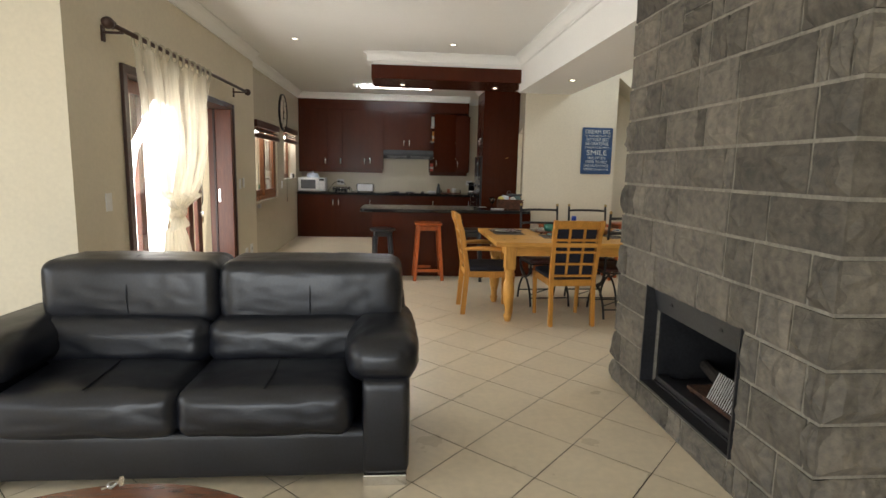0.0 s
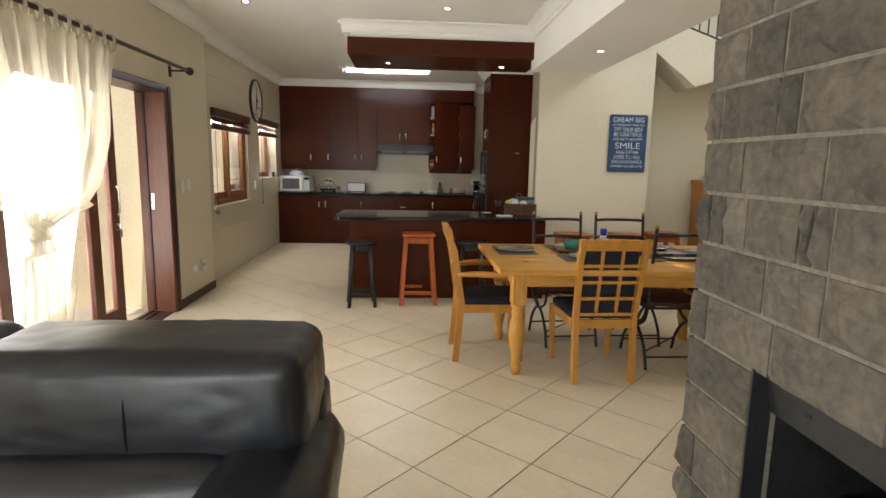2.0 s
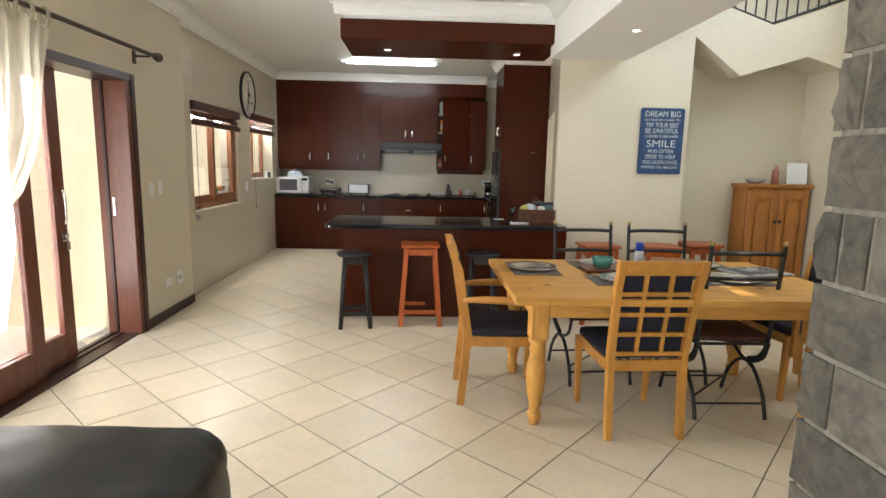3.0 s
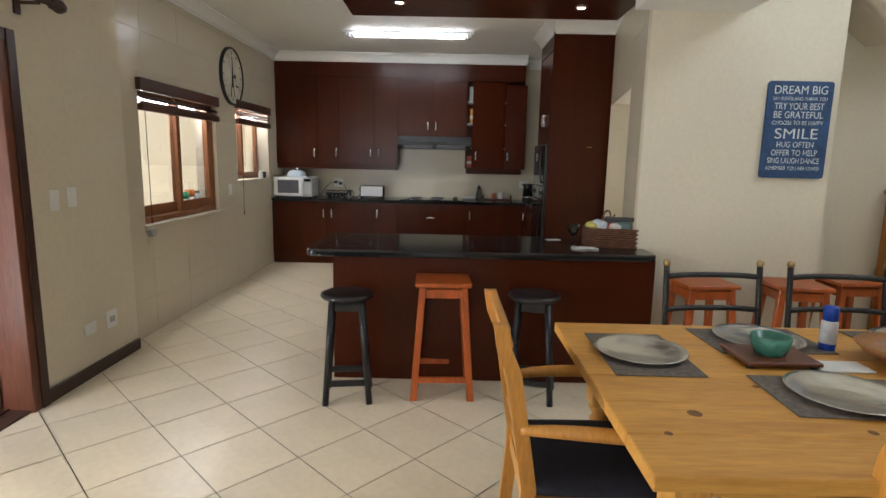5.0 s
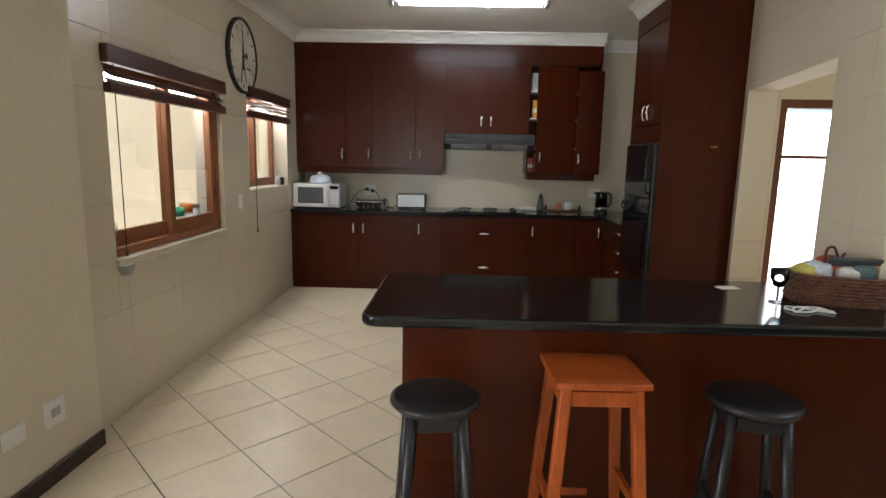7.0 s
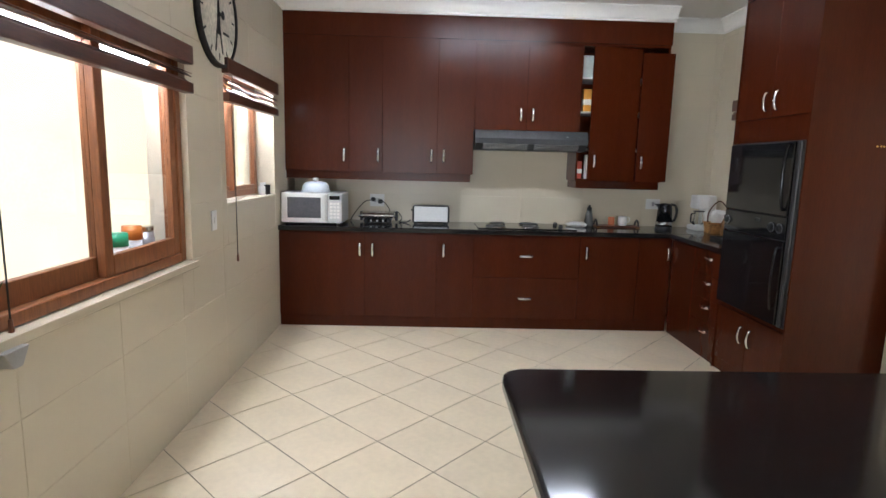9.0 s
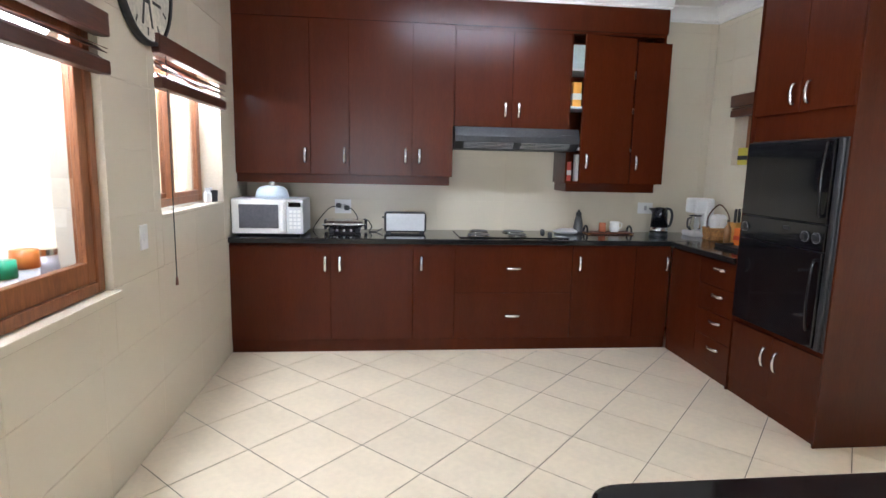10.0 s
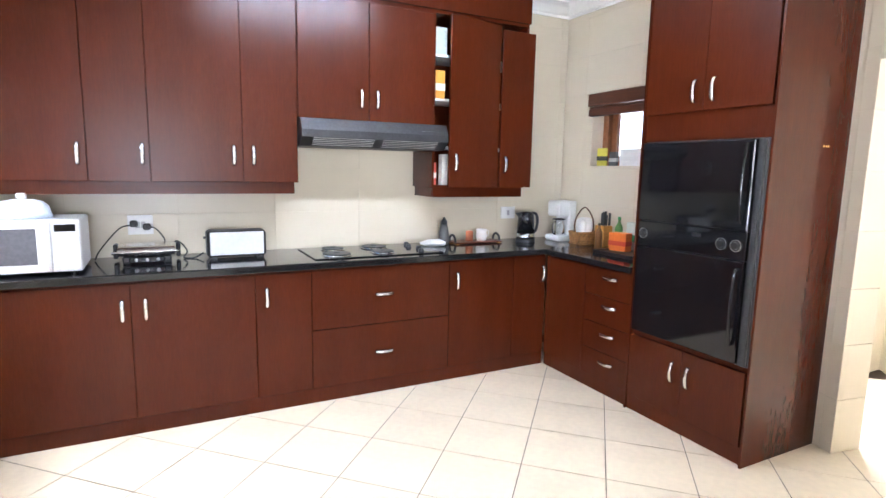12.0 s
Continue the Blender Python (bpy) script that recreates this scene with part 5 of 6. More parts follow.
def lattice_chair(arms, label):
    """A honey-oak chair with a latticed, padded back; it faces +y."""
    ob = thing("dining_chair", (0, 0, 0), label=label, category="chair", group="honey oak chairs")
    for s in (-1, 1):
        x = .20 * s
        b = bmesh.new()
        zs = np.linspace(0, .99, 14)
        rings = []
        for z in zs:
            w = .030 - .004 * abs(z - .45)
            y = back_y(z) - (.02 if z > .9 else 0)
            xx = x + s * (.03 * max(0, z - .44))
            rings.append([b.verts.new((xx + dx * .017, y + dy * w * .8, z)) for dx, dy in ((-1, -1), (1, -1), (1, 1), (-1, 1))])
        for r0, r1 in zip(rings, rings[1:]):
            for i in range(4):
                b.faces.new((r0[i], r0[(i + 1) % 4], r1[(i + 1) % 4], r1[i]))
        b.faces.new(rings[0][::-1])
        b.faces.new(rings[-1])
        bmesh.ops.recalc_face_normals(b, faces=b.faces[:])
        part("back_post", b, HONEY, ob)
        q = box(-.02, .02, -.02, .02, 0, 1, .004)
        for v in q.verts:
            v.co = Vector((s * (.225 - .012 * (1 - v.co.z)) + v.co.x * (.75 + .25 * v.co.z), .245 + v.co.y * (.75 + .25 * v.co.z), v.co.z * .43))
        part("front_leg", q, HONEY, ob)
    part("seat_rail", boxes((-.205, .205, .235, .257, .375, .435), (-.225, -.203, -.19, .23, .375, .435), (.203, .225, -.19, .23, .375, .435), (-.19, .19, -.215, -.195, .375, .435)), HONEY, ob)
    part("seat_pad", cushion(-.225, .225, -.19, .27, .43, .485, .026, .012, .004, 9, 1), NAVY, ob, "navy fabric seat", smooth=True)
    crest = []
    for k in range(9):
        x = -.225 + .45 * k / 8
        crest.append((x, .978 + .010 * math.cos((k - 4) / 4 * 1.3)))
    crest = crest + [(.222, .92), (-.222, .92)]
    q = prism(crest, -.012, .012, "y", .003)
    for v in q.verts:
        v.co.y += back_y(v.co.z) - .012 - .0 + .10 * (v.co.x ** 2)
    part("crest_rail", q, HONEY, ob)
    pad = box(-.185, .185, -.004, .004, .47, .92)
    for v in pad.verts:
        v.co.y += back_y(v.co.z) + .018
    part("back_pad", pad, NAVY, ob, "navy padded back")
    for k in range(5):
        z = .47 + .45 * k / 4
        part("lattice_rail", box(-.20, .20, back_y(z) - .012, back_y(z) + .010, z - .011, z + .011, .002), HONEY, ob)
    for k in (-1, 1):
        q = box(-.010, .010, -.010, .008, .47, .92)
        for v in q.verts:
            v.co.y += back_y(v.co.z) - .002
            v.co.x += k * .068
        part("lattice_bar", q, HONEY, ob)
    if arms:
        for s in (-1, 1):
            part("arm_rest", tube([Vector(p) for p in arc([(s * .215, -.235, .655), (s * .245, -.08, .665), (s * .262, .12, .66), (s * .258, .235, .645)])], [.016 + .008 * math.sin(k / 18 * 3.1) for k in range(19)], 8), HONEY, ob, smooth=True)
            part("arm_post", box(s * .248 - .016, s * .248 + .016, .205, .238, .30, .65, .004), HONEY, ob)
    return ob


c1 = lattice_chair(False, "honey oak dining chair with a latticed navy back")
c1.matrix_basis = pose(2.11, 3.365, 0, 0, 0, 2)
a1 = lattice_chair(True, "honey oak armchair with a latticed navy back at the table's end")
a1.matrix_basis = pose(1.39, 3.755, 0, 0, 0, -90)
copy_thing(a1, pose(3.42, 3.86, 0, 0, 0, 96))


def iron_chair(label):
    """A wrought-iron ladder-back chair with scrolled crossed legs; it faces +y."""
    ob = thing("iron_chair", (0, 0, 0), label=label, category="chair", group="wrought-iron chairs")
    for s in (-1, 1):
        x = .21 * s
        part("back_post", tube(arc([(x, -.02, .30), (x, -.14, .36), (x, -.19, .48), (x, -.22, .75), (x, -.25, 1.03)]), .0125, 8), IRON, ob, smooth=True)
        part("finial", lathe([(0, 0), (.011, 0), (.016, .012), (.012, .026), (0, .03)], 10, m=pose(x, -.25, 1.03)), BRASS, ob, "brass ball finial", smooth=True)
        part("scroll_leg", tube(arc([(x, -.24, 0), (x, -.19, .14), (x, -.09, .25), (x, 0, .28), (x, .09, .25), (x, .19, .14), (x, .24, 0)]), .0115, 8), IRON, ob, smooth=True)
        part("scroll_support", tube(arc([(x, -.20, .45), (x, -.15, .34), (x, 0, .285), (x, .15, .34), (x, .20, .45)]), .0105, 8), IRON, ob, smooth=True)
    for y in (-.215, .215):
        part("cross_bar", tube([(-.21, y, .09), (.21, y, .09)], .007, 6), IRON, ob)
    part("cross_bar", tube([(-.21, -.19, .12), (.21, .19, .12)], .006, 6), IRON, ob)
    for z in (.985, .84, .69):
        y = -.19 - (z - .48) * .11
        part("back_rail", tube(arc([(-.21, y, z), (-.1, y - .02, z + .004), (.1, y - .02, z + .004), (.21, y, z)]), .0125, 8), IRON, ob, smooth=True)
    part("seat_frame", boxes((-.215, .215, -.20, -.185, .44, .455), (-.215, .215, .185, .20, .44, .455), (-.215, -.20, -.185, .185, .44, .455), (.20, .215, -.185, .185, .44, .455)), IRON, ob)
    part("seat_cushion", cushion(-.215, .215, -.19, .215, .452, .505, .024, .016, .008, 10, 2), MAROON, ob, "maroon leatherette cushion", smooth=True)
    return ob


ic = iron_chair("wrought-iron ladder-back chair with a maroon cushion at the table")
ic.matrix_basis = pose(2.725, 3.595, 0, 0, 0, 0)
copy_thing(ic, pose(2.098, 4.085, 0, 0, 0, 184))
copy_thing(ic, pose(2.635, 4.10, 0, 0, 0, 180))

# table settings
PEWTER = material("hammered_silver_charger", (.66, .645, .61), .24, metal=.9, vary=.06, scale=6, fine=40, bump=.05, bump_scale=200)
MAT = material("grey_brown_woven_placemat", (.17, .145, .12), .9, vary=.3, scale=60, fine=300, bump=.5, bump_scale=500)


def setting(x, y, rz):
    m = thing("placemat", (x, y, TZ + .0015), rz, "grey-brown woven placemat on the pine table", "placemat", "placemats")
    part("weave", box(-.22, .22, -.15, .15, 0, .003), MAT, m)
    p = thing("charger_plate", (x, y, TZ + .0045), 0, "round silver charger plate on a placemat", "plate", "charger plates")
    part("dish", lathe([(0, 0), (.105, 0), (.115, .007), (.150, .011), (.165, .017), (.163, .0195), (.15, .0145), (.114, .011), (.104, .004), (0, .004)], 48), PEWTER, p, smooth=True)


for x, y, rz in ((1.63, 3.90, 90), (2.155, 4.075, 3), (2.13, 3.55, -2), (2.79, 3.60, 2), (2.80, 4.08, 0)):
    setting(x, y, rz)
pot = thing("green_bowl", (2.08, 3.865, TZ + .027), label="green glazed ribbed bowl on a wooden trivet", category="bowl")
part("bowl", lathe([(0, 0), (.05, 0), (.062, .03), (.068, .065), (.062, .065), (.055, .03), (0, .008)], 24), material("celadon_glaze", (.06, .22, .16), .25, vary=.15, bump=0), pot, smooth=True)
tv = thing("trivet", (2.08, 3.865, TZ), label="small dark wooden serving trivet with painted tiles", category="trivet")
part("board", box(-.13, .13, -.10, .10, .012, .026, .003), DOOR_WOOD, tv)
for sx in (-1, 1):
    for sy in (-1, 1):
        part("foot", lathe([(0, 0), (.012, 0), (.014, .012), (0, .012)], 10, m=pose(sx * .11, sy * .08, 0)), IRON, tv)
can = thing("spray_can", (2.37, 3.99, TZ), label="white and blue spray can with a blue cap", category="spray can")
part("body", lathe([(0, 0), (.028, 0), (.028, .11), (.024, .118), (0, .118)], 20), material("white_can_paint", (.68, .70, .74), .3, bump=0), can, smooth=True)
part("cap", lathe([(0, .118), (.026, .118), (.026, .165), (.022, .172), (0, .172)], 20), material("bright_blue_cap", (.01, .06, .42), .35, bump=0), can, smooth=True)
part("label_band", lathe([(.0285, 0), (.0285, .03), (.028, .03), (.028, 0)], 20), material("blue_can_band", (.01, .06, .42), .35, bump=0), can)
bw = thing("wooden_bowl", (2.57, 3.83, TZ), label="wide turned wooden salad bowl", category="bowl")
part("bowl", lathe([(0, 0), (.08, 0), (.14, .03), (.18, .065), (.175, .07), (.13, .04), (.07, .014), (0, .012)], 36), material("turned_teak", (.36, .15, .045), .4, vary=.25, scale=8, stretch=(1, 6, 6)), bw, smooth=True)
nk = thing("folded_napkin", (2.29, 3.80, TZ), label="folded white paper napkin on the table", category="napkin")
part("paper", box(-.09, .09, -.05, .05, 0, .008, .002), WHITE_PLASTIC, nk)
nw = thing("newspaper", (3.08, 3.84, TZ), rz=14, label="folded newspaper lying on the table", category="newspaper")
PAPER = material("grey_newsprint", (.42, .41, .39), .9, vary=.3, scale=30, fine=160, bump=.05)
part("paper", cushion(-.20, .20, -.13, .13, 0, .018, .007, .006, .004, 10, 6), PAPER, nw, smooth=True)
for k in range(6):
    part("print_column", box(-.17 + .055 * k, -.125 + .055 * k, -.10, .10, .0215, .0228), material("newsprint_ink", (.12, .12, .12), .9, bump=0), nw)

# hall cabinet
hc = thing("pine_cabinet", (4.53, 6.0, 0), label="orange pine cabinet with two panelled doors under the stairs", category="cabinet")
CAB = material("orange_varnished_pine", (.42, .17, .035), .38, vary=.2, scale=3, fine=20, stretch=(6, 6, .8), bump=.06, bump_scale=40)
part("body", box(4.20, 4.86, 5.88, 6.13, .06, 1.275), CAB, hc, world=True)
part("top", box(4.175, 4.875, 5.84, 6.14, 1.275, 1.31, .006), CAB, hc, world=True)
part("plinth", box(4.19, 4.865, 5.87, 6.13, 0, .06, .003), CAB, hc, world=True)
for x0, x1, kx in ((4.215, 4.527, 4.505), (4.533, 4.845, 4.555)):
    d = part("cabinet_door", boxes((x0, x0 + .065, 5.858, 5.88, .10, 1.25), (x1 - .065, x1, 5.858, 5.88, .10, 1.25), (x0 + .065, x1 - .065, 5.858, 5.88, .10, .19), (x0 + .065, x1 - .065, 5.858, 5.88, 1.16, 1.25), bevel=.002), CAB, hc, world=True)
    ar = [(x0 + .09 + (x1 - x0 - .18) * k / 8, 1.08 + .05 * math.sin(math.pi * k / 8)) for k in range(9)]
    part("raised_panel", prism([(x0 + .09, .22)] + ar + [(x1 - .09, .22)], 5.862, 5.879, "y", .004), CAB, d, world=True)
    part("knob", lathe([(0, 0), (.012, 0), (.018, .015), (0, .022)], 12, m=pose(kx, 5.858, .93, 90)), IRON, d, world=True)
ob = thing("framed_card", (4.74, 5.93, 1.31), rz=70, label="white card leaning on the cabinet top", category="card")
b = box(-.006, .006, -.09, .09, 0, .22)
b.transform(pose(0, 0, 0.001, 0, 12))
part("card", b, WHITE_PLASTIC, ob)
bottle("dressed_bottle", 4.53, 5.96, 1.31, .035, .20, (.34, .12, .08), "tall decorated bottle on the cabinet", (.5, .42, .2))
ob = thing("glass_bowl", (4.33, 5.97, 1.31), label="low clear glass bowl on the cabinet", category="bowl")
part("bowl", lathe([(0, 0), (.05, 0), (.10, .05), (.095, .05), (.045, .008), (0, .008)], 24), GREY_PLASTIC, ob, smooth=True)
ob = thing("tea_light_glass", (4.82, 6.05, 1.31), label="small clear tea-light glass on the cabinet", category="glass")
part("cup", lathe([(0, 0), (.025, 0), (.03, .07), (.027, .07), (.022, .006), (0, .006)], 16), CLEAR, ob, smooth=True)

# ---- living room ----
sofa = thing("sofa", (-.45, 1.1, 0), label="two-seat black leather sofa with padded headrests", category="sofa")
part("base", cushion(-1.40, .54, .61, 1.46, .045, .27, .03, .004, .004, 14, 1), LEATHER, sofa, world=True, smooth=True)
part("back_panel", cushion(-1.34, .545, 1.26, 1.47, .05, .755, .05, .01, .006, 14, 2), LEATHER, sofa, world=True, smooth=True)
for k, (x0, x1) in enumerate(((-1.18, -.425), (-.43, .31))):
    st = part("seat_cushion", cushion(x0, x1, .575, 1.16, .245, .46, .06, .02, .008, 24, 3 + k), LEATHER, sofa, world=True, smooth=True)
    part("seam", tube([((x0 + x1) / 2 + .01 * math.sin(j), .60 + j * .09, .4825 - .0022 * (j - 2.5) ** 2) for j in range(6)], .0035, 5), LEATHER, st, world=True)
    part("back_cushion", cushion(x0 - .05 * (k == 0), x1 + .06 * (k == 1), .98, 1.36, .42, .665, .08, .018, .011, 24, 7 + k), LEATHER, sofa, world=True, smooth=True)
for k, (x0, x1) in enumerate(((-1.235, -.395), (-.385, .525))):
    hd = part("headrest", cushion(x0, x1, 1.06, 1.45, .615, .935, .06, .014, .008, 26, 11 + k), LEATHER, sofa, world=True, smooth=True)
    xm = (x0 + x1) / 2
    part("seam", tube(arc([(xm, 1.052, .68), (xm, 1.043, .78), (xm, 1.075, .88), (xm, 1.16, .938), (xm, 1.28, .944)]), .003, 5), LEATHER, hd, world=True)
for s, x0, x1 in ((1, .335, .60), (-1, -1.46, -1.17)):
    arm = part("arm", cushion(x0 + .02, x1 - .03, .60, 1.46, .05, .50, .03, .004, .004, 12, 15), LEATHER, sofa, world=True, smooth=True)
    part("arm_pad", cushion(x0 - .055 * (s > 0), x1 + .055 * (s < 0), .63, 1.42, .455, .665, .09, .015, .014, 18, 16 + s), LEATHER, arm, world=True, smooth=True)
    part("foot", box(x0 + .03, x1 - .04, .606, .70, 0, .05, .004), CHROME, sofa, "flat chrome foot", world=True)
    part("foot", box(x0 + .03, x1 - .04, 1.38, 1.46, 0, .05, .004), CHROME, sofa, "flat chrome foot", world=True)

ct = thing("coffee_table", (-.28, -.62, 0), label="oval dark-varnished wooden coffee table", category="table")
VARN = material("red_brown_varnished_wood", (.15, .045, .018), .22, vary=.3, scale=2, fine=12, stretch=(1, 6, 6), coat=.4)
ov = [(.62 * math.cos(a), .58 * math.sin(a)) for a in np.linspace(0, 6.2832, 49)[:-1]]
part("top", prism(ov, .405, .43, "z", .006), VARN, ct)
for sx in (-1, 1):
    for sy in (-1, 1):
        part("leg", tube([(sx * .36, sy * .33, 0), (sx * .32, sy * .30, .405)], [.02, .028], 8), VARN, ct)
ob = thing("keyring", (-.36, -.06, .43), label="bunch of metal keys on the coffee table", category="keys")
for k in range(3):
    b = box(-.03, .03, -.006, .006, 0, .0025)
    b.transform(pose(.01 * k, .008 * k, .003 * k, 0, 0, 35 + 40 * k))
    part("key", b, CHROME, ob)
part("ring", tube([(.014 * math.cos(a), .014 * math.sin(a), .008) for a in np.linspace(0, 6.2832, 14)[:-1]], .0018, 4, True), CHROME, ob)

# ---- fireplace ----
FPX, FY0, FY1 = 2.0, 0.015, 1.86
OY0, OY1, OZ0, OZ1 = .485, 1.41, .16, .765
FIRE = structure("wall_fireplace", boxes((FPX + .007, 3.0, FY0 + .007, FY1 - .03, 0, OZ0), (FPX + .007, 3.0, FY0 + .007, OY0, OZ0, OZ1), (FPX + .007, 3.0, OY1, FY1 - .03, OZ0, OZ1),
                                        (FPX + .62, 3.0, OY0, OY1, OZ0, OZ1), (FPX + .007, 3.0, FY0 + .007, FY1 - .03, OZ1, CEIL), (3.0, 3.9, FY0 + .2, 1.19, 0, CEIL)), MORTAR, "grey split-stone chimney wall with pale mortar joints", "fireplace")
fb = thing("fireplace_insert", (2.2, .9, OZ0), label="black steel fireplace insert with a slanted hood", category="fireplace")
part("frame", boxes((1.992, 2.07, OY0, OY0 + .012, OZ0, OZ1), (1.992, 2.07, OY1 - .012, OY1, OZ0, OZ1), (1.992, 2.07, OY0 + .012, OY1 - .012, OZ0, OZ0 + .012)), BLACK_METAL, fb, world=True)
part("hood_plate", prism([(2.035, OZ1), (2.05, OZ1), (2.085, .61), (2.07, .61)], OY0 + .012, OY1 - .012, "y"), material("dark_grey_steel_hood", (.035, .037, .04), .45, vary=.2, bump=.05), fb, world=True)
for q in ((2.09, 2.6, OY0 + .012, OY0 + .03, OZ0, OZ1), (2.09, 2.6, OY1 - .03, OY1 - .012, OZ0, OZ1), (2.58, 2.60, OY0 + .03, OY1 - .03, OZ0, OZ1), (2.07, 2.58, OY0 + .03, OY1 - .03, OZ0, OZ0 + .02), (2.10, 2.58, OY0 + .03, OY1 - .03, OZ1 - .02, OZ1 - .005)):
    part("firebox_panel", box(*q), BLACK_METAL, fb, world=True)
part("ash_ledge", box(2.075, 2.15, OY0 + .04, OY1 - .04, OZ0 + .021, OZ0 + .055, .004), BLACK_METAL, fb, world=True)
for y in (.72, 1.20):
    part("vent_hole", lathe([(0, 0), (.018, 0), (.018, .004), (0, .004)], 3, m=pose(2.052, y, .69, 0, -78)), BLACK_PLASTIC, fb, world=True)
gr = thing("fire_grate", (2.25, .95, OZ0 + .02), label="rusty iron fire grate with thin upright bars", category="grate")
RUST = material("rusted_iron", (.10, .05, .03), .8, metal=.3, vary=.4, scale=20, bump=.4)
part("basket_floor", box(2.16, 2.44, .60, 1.16, OZ0 + .055, OZ0 + .075), RUST, gr, world=True)
part("grate_leg", boxes((2.17, 2.19, .61, .63, OZ0 + .02, OZ0 + .055), (2.17, 2.19, 1.13, 1.15, OZ0 + .02, OZ0 + .055), (2.40, 2.42, .61, .63, OZ0 + .02, OZ0 + .055), (2.40, 2.42, 1.13, 1.15, OZ0 + .02, OZ0 + .055)), RUST, gr, world=True)
BAR = material("bright_worn_steel", (.42, .41, .40), .4, metal=.8, vary=.2, bump=0)
for k in range(22):
    y = .60 + .018 * k
    part("bar", tube([(2.17, y, OZ0 + .07), (2.24, y + .012, OZ0 + .21)], .004, 5), BAR, gr, world=True)
for k, (y0, r) in enumerate(((.66, .04), (.72, .032), (.95, .036))):
    lg = tube([(2.33 - .03 * k, y0, OZ0 + .12), (2.30 + .03 * k, y0 + .38, OZ0 + .125)], [r, r * .9], 9)
    solid("charred_log", lg, material("charred_wood_" + str(k), (.035, .026, .02), .9, vary=.4, bump=.8, bump_scale=50), "charred log lying on the grate", "log", "logs")

# stones, one object each
rnd = random.Random(21)


def stone(u0, u1, z0, z1, face):
    """One rough stone on the -x face (u runs along y) or the -y face (u runs along x)."""
    nu, nz = 5, 4
    proud = rnd.uniform(.004, .024)
    b = bmesh.new()
    sd = Vector((rnd.uniform(0, 50), rnd.uniform(0, 50), rnd.uniform(0, 50)))
    grid = []
    for j in range(nz + 1):
        row = []
        for i in range(nu + 1):
            fu, fz = i / nu, j / nz
            edge = min(fu, 1 - fu) == 0 or min(fz, 1 - fz) == 0
            w = .008 if edge else .0
            d = rnd.uniform(-.004, .003) if edge else proud + .032 * noise.noise(sd + Vector((fu * 2.6, fz * 2.0, 0))) + rnd.uniform(-.007, .007)
            d = d if edge else min(.032, max(.001, d))
            jit = 0 if edge else 1
            row.append((u0 + (u1 - u0) * fu + jit * rnd.uniform(-.01, .01), z0 + (z1 - z0) * fz + jit * rnd.uniform(-.008, .008), d))
        grid.append(row)

    def put(u, z, d):
        return b.verts.new((FPX - d, u, z) if face == "x" else (u, FY0 - d, z))
    vs = [[put(*p) for p in row] for row in grid]
    for j in range(nz):
        for i in range(nu):
            b.faces.new((vs[j][i], vs[j][i + 1], vs[j + 1][i + 1], vs[j + 1][i]))
    rim = vs[0] + [r[-1] for r in vs[1:]] + vs[-1][-2::-1] + [r[0] for r in vs[-2:0:-1]]
    deep = [b.verts.new(v.co + (Vector((.05, 0, 0)) if face == "x" else Vector((0, .05, 0)))) for v in rim]
    for i in range(len(rim)):
        k = (i + 1) % len(rim)
        b.faces.new((rim[i], rim[k], deep[k], deep[i]))
    bmesh.ops.recalc_face_normals(b, faces=b.faces[:])
    part("stone", b, STONE, FIRE)


G = .008
for k in range(15):
    z0, z1 = max(0.0, -.05 + .2 * k), min(CEIL, .15 + .2 * k)
    spans = [(FY0 - .008, FY1)] if not (OZ0 - .02 < z0 < OZ1 - .03) else [(FY0 - .008, OY0), (OY1, FY1)]
    for s0, s1 in spans:
        u = s0
        while u < s1 - .02:
            w = rnd.choice((.065, .10, .14, .2, .27, .33, .40, .46))
            if s1 - (u + w) < .07:
                w = s1 - u
            if rnd.random() < .03 and w > .25 and z1 - z0 > .15:
                stone(u + G, u + w - G, z0 + G, z0 + .1 - G * .5, "x")
                stone(u + G, u + w - G, z0 + .1 + G * .5, z1 - G, "x")
            else:
                stone(u + G, u + w - G, z0 + G, z1 - G, "x")
            u += w
    u = FPX + .002
    while u < 2.98:
        w = rnd.choice((.2, .27, .33, .40, .46))
        if 3.0 - (u + w) < .12:
            w = 3.0 - u
        stone(u + G, u + w - G, z0 + G, z1 - G, "y")
        u += w


# ---- tiles ----
def tile_run(parent, us, zs, place, holes=()):
    """Glazed wall tiles of 0.6 by 0.3 m with real joints; holes: (u0, u1, z0, z1)."""
    for a, c in zip(us, us[1:]):
        for d, e in zip(zs, zs[1:]):
            pieces = [(a, c, d, e)]
            for h0, h1, k0, k1 in holes:
                nxt = []
                for p in pieces:
                    if p[1] <= h0 or p[0] >= h1 or p[3] <= k0 or p[2] >= k1:
                        nxt.append(p)
                        continue
                    if p[0] < h0:
                        nxt.append((p[0], h0, p[2], p[3]))
                    if p[1] > h1:
                        nxt.append((h1, p[1], p[2], p[3]))
                    m0, m1 = max(p[0], h0), min(p[1], h1)
                    if p[2] < k0:
                        nxt.append((m0, m1, p[2], k0))
                    if p[3] > k1:
                        nxt.append((m0, m1, k1, p[3]))
                pieces = nxt
            for p in pieces:
                if p[1] - p[0] > .012 and p[3] - p[2] > .012:
                    part("tile", place(p[0] + .0009, p[1] - .0009, p[2] + .0009, p[3] - .0009), WALL_TILE, parent)


def cuts(a, c, step, start=None):
    out = [a]
    x = a + (start or step)
    while x < c - .03:
        out.append(x)
        x += step
    return out + [c]


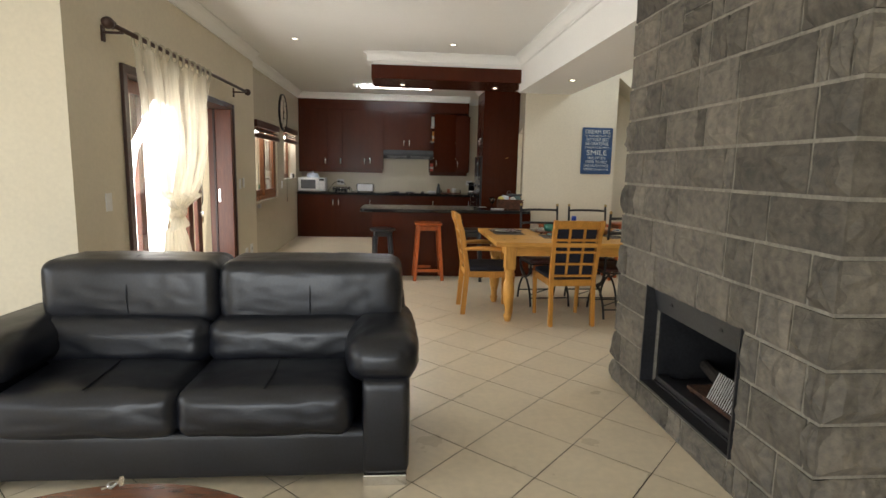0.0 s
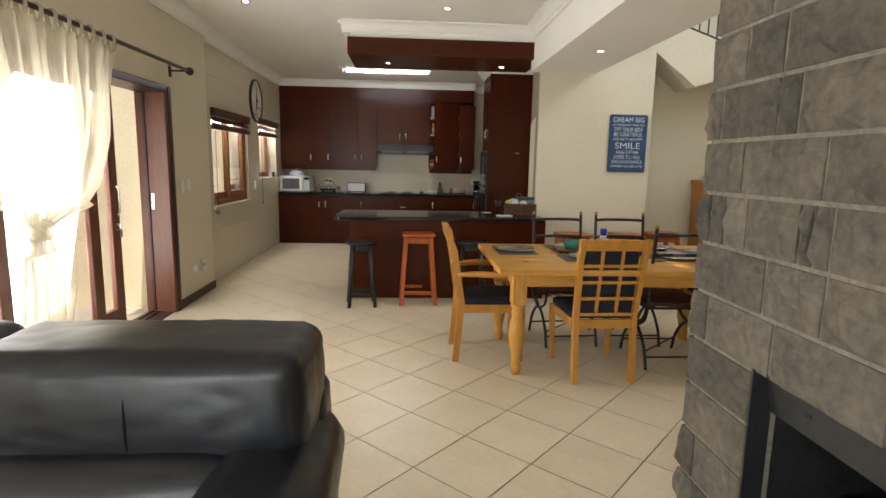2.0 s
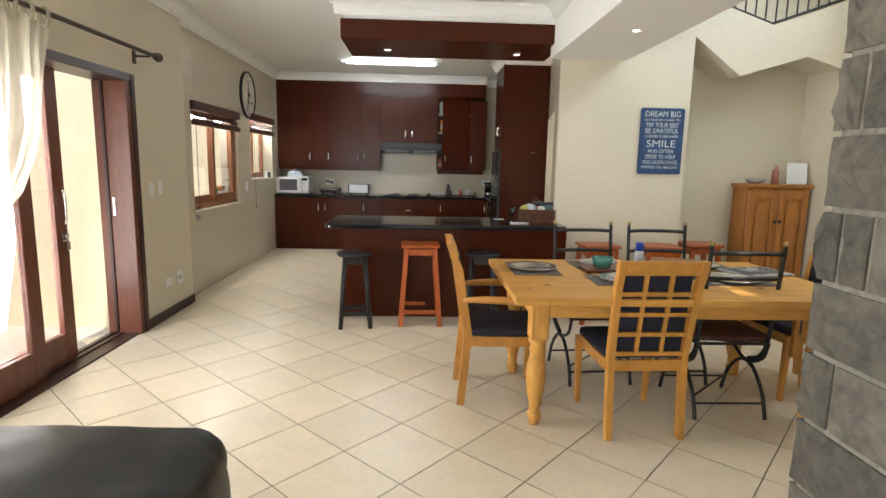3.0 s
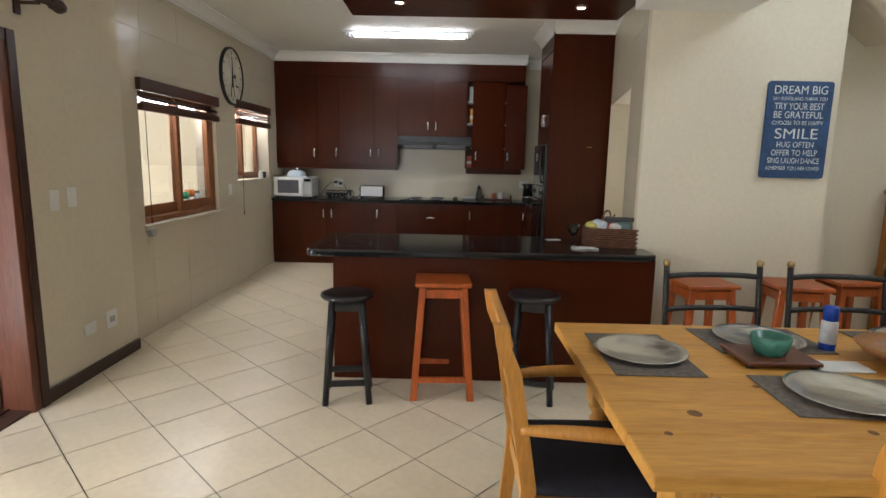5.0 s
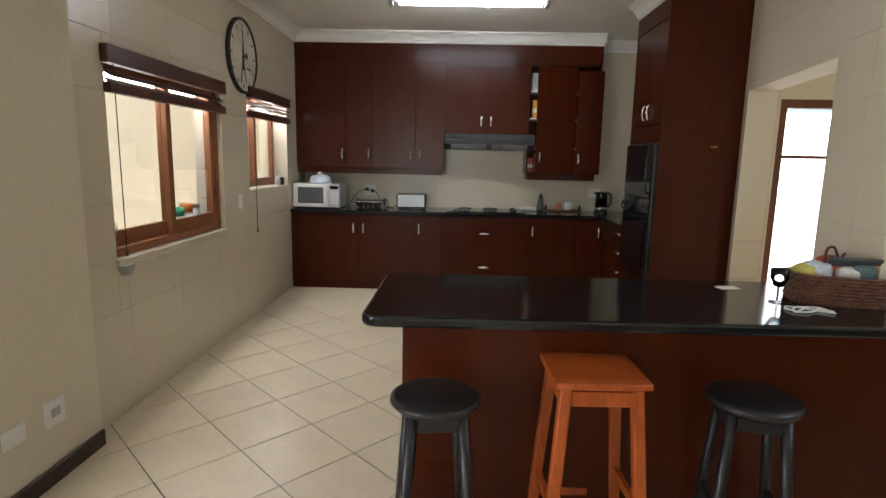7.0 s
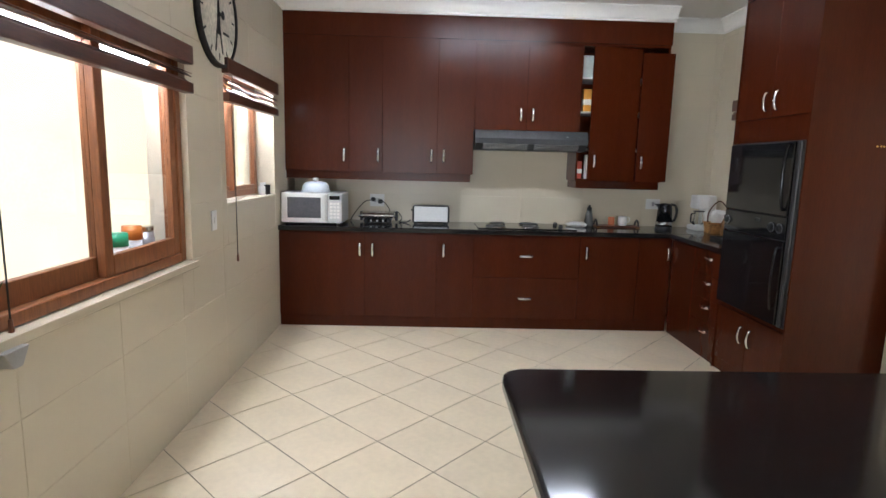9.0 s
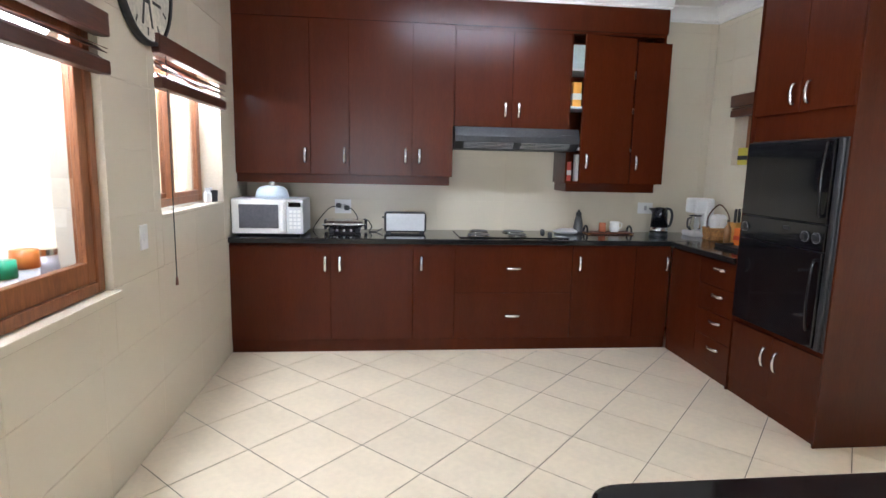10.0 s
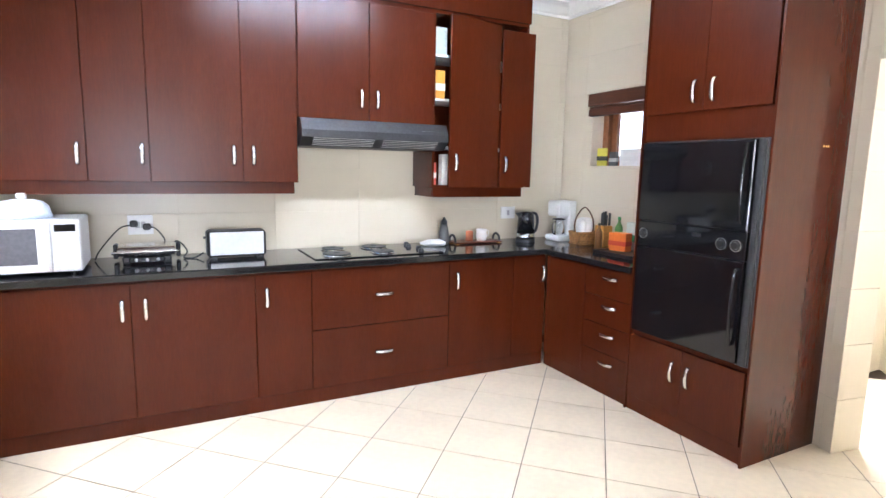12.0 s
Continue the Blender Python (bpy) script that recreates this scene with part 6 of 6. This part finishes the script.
ZS = cuts(0, CEIL, .30)
tile_run(WEST_K, cuts(5.955, YB - .012, .60, .45), ZS, lambda a, c, d, e: box(XK - .006, XK + .003, a, c, d, e, .001), [W1, W2])
tile_run(NORTH, cuts(XK + .012, XR - .012, .60, .40), cuts(.90, CEIL, .30, .26), lambda a, c, d, e: box(a, c, YB - .003, YB + .006, d, e, .001))
tile_run(EAST_K, cuts(7.79, YB - .012, .60, .25), ZS, lambda a, c, d, e: box(XR - .003, XR + .006, a, c, d, e, .001), [W3])


def slant_tile(a, c, d, e):
    b = box(-.003, .006, a, c, d, e, .001)
    b.transform(SLANT)
    return b


tile_run(SLANT_WALL, cuts(.05, 2.14, .60, .29), ZS, slant_tile, [(DOORWAY[0], DOORWAY[1], 0, DOORWAY[2])])
for k in range(7):
    b = box(-.009, .20, DOORWAY[1] - .009, DOORWAY[1], .30 * k + .0012, min(DOORWAY[2], .30 * k + .30) - .0012, .0015)
    b.transform(SLANT)
    part("tile", b, WALL_TILE, SLANT_WALL)

# the floor's two grout directions and its pitch
N0, TA, TB = Vector((-.087, 4.761, 0)), Vector((.2802, .3028, 0)), Vector((.2939, -.2896, 0))


def floor_tile():
    b = box(-.5, .5, -.5, .5, -.008, 0)
    for v in b.verts:
        k = .9855
        v.co = TA * (v.co.x * k) + TB * (v.co.y * k) + Vector((0, 0, v.co.z))
    bmesh.ops.bevel(b, geom=[e for e in b.edges if all(v.co.z > -.001 for v in e.verts)], offset=.0012, segments=1, affect='EDGES')
    bmesh.ops.recalc_face_normals(b, faces=b.faces[:])
    return b


tile_me = bpy.data.meshes.new("floor_tile")
b = floor_tile()
b.to_mesh(tile_me)
b.free()
tile_me.materials.append(FLOOR_TILE)
far = bmesh.new()
for i in range(-40, 41):
    for j in range(-40, 41):
        c = N0 + TA * (i + .5) + TB * (j + .5)
        if not (-4.2 < c.x < 4.9 and -4.5 < c.y < 10.0) or (c.x < -1.66 and c.y > 1.8) or (c.x > 3.7 and c.y < 1.2) or (c.x > 3.3 and c.y > 8.3):
            continue
        m = pose(c.x, c.y, 0)
        if -1.7 < c.x < 3.3 and 1.6 < c.y < 9.6:
            t = new("tile", tile_me)
            t.matrix_basis = m
            t.parent = FLOOR
        else:
            join_into(far, floor_tile(), m)
part("outer_tiles", far, FLOOR_TILE, FLOOR)["kind"] = "stuff"
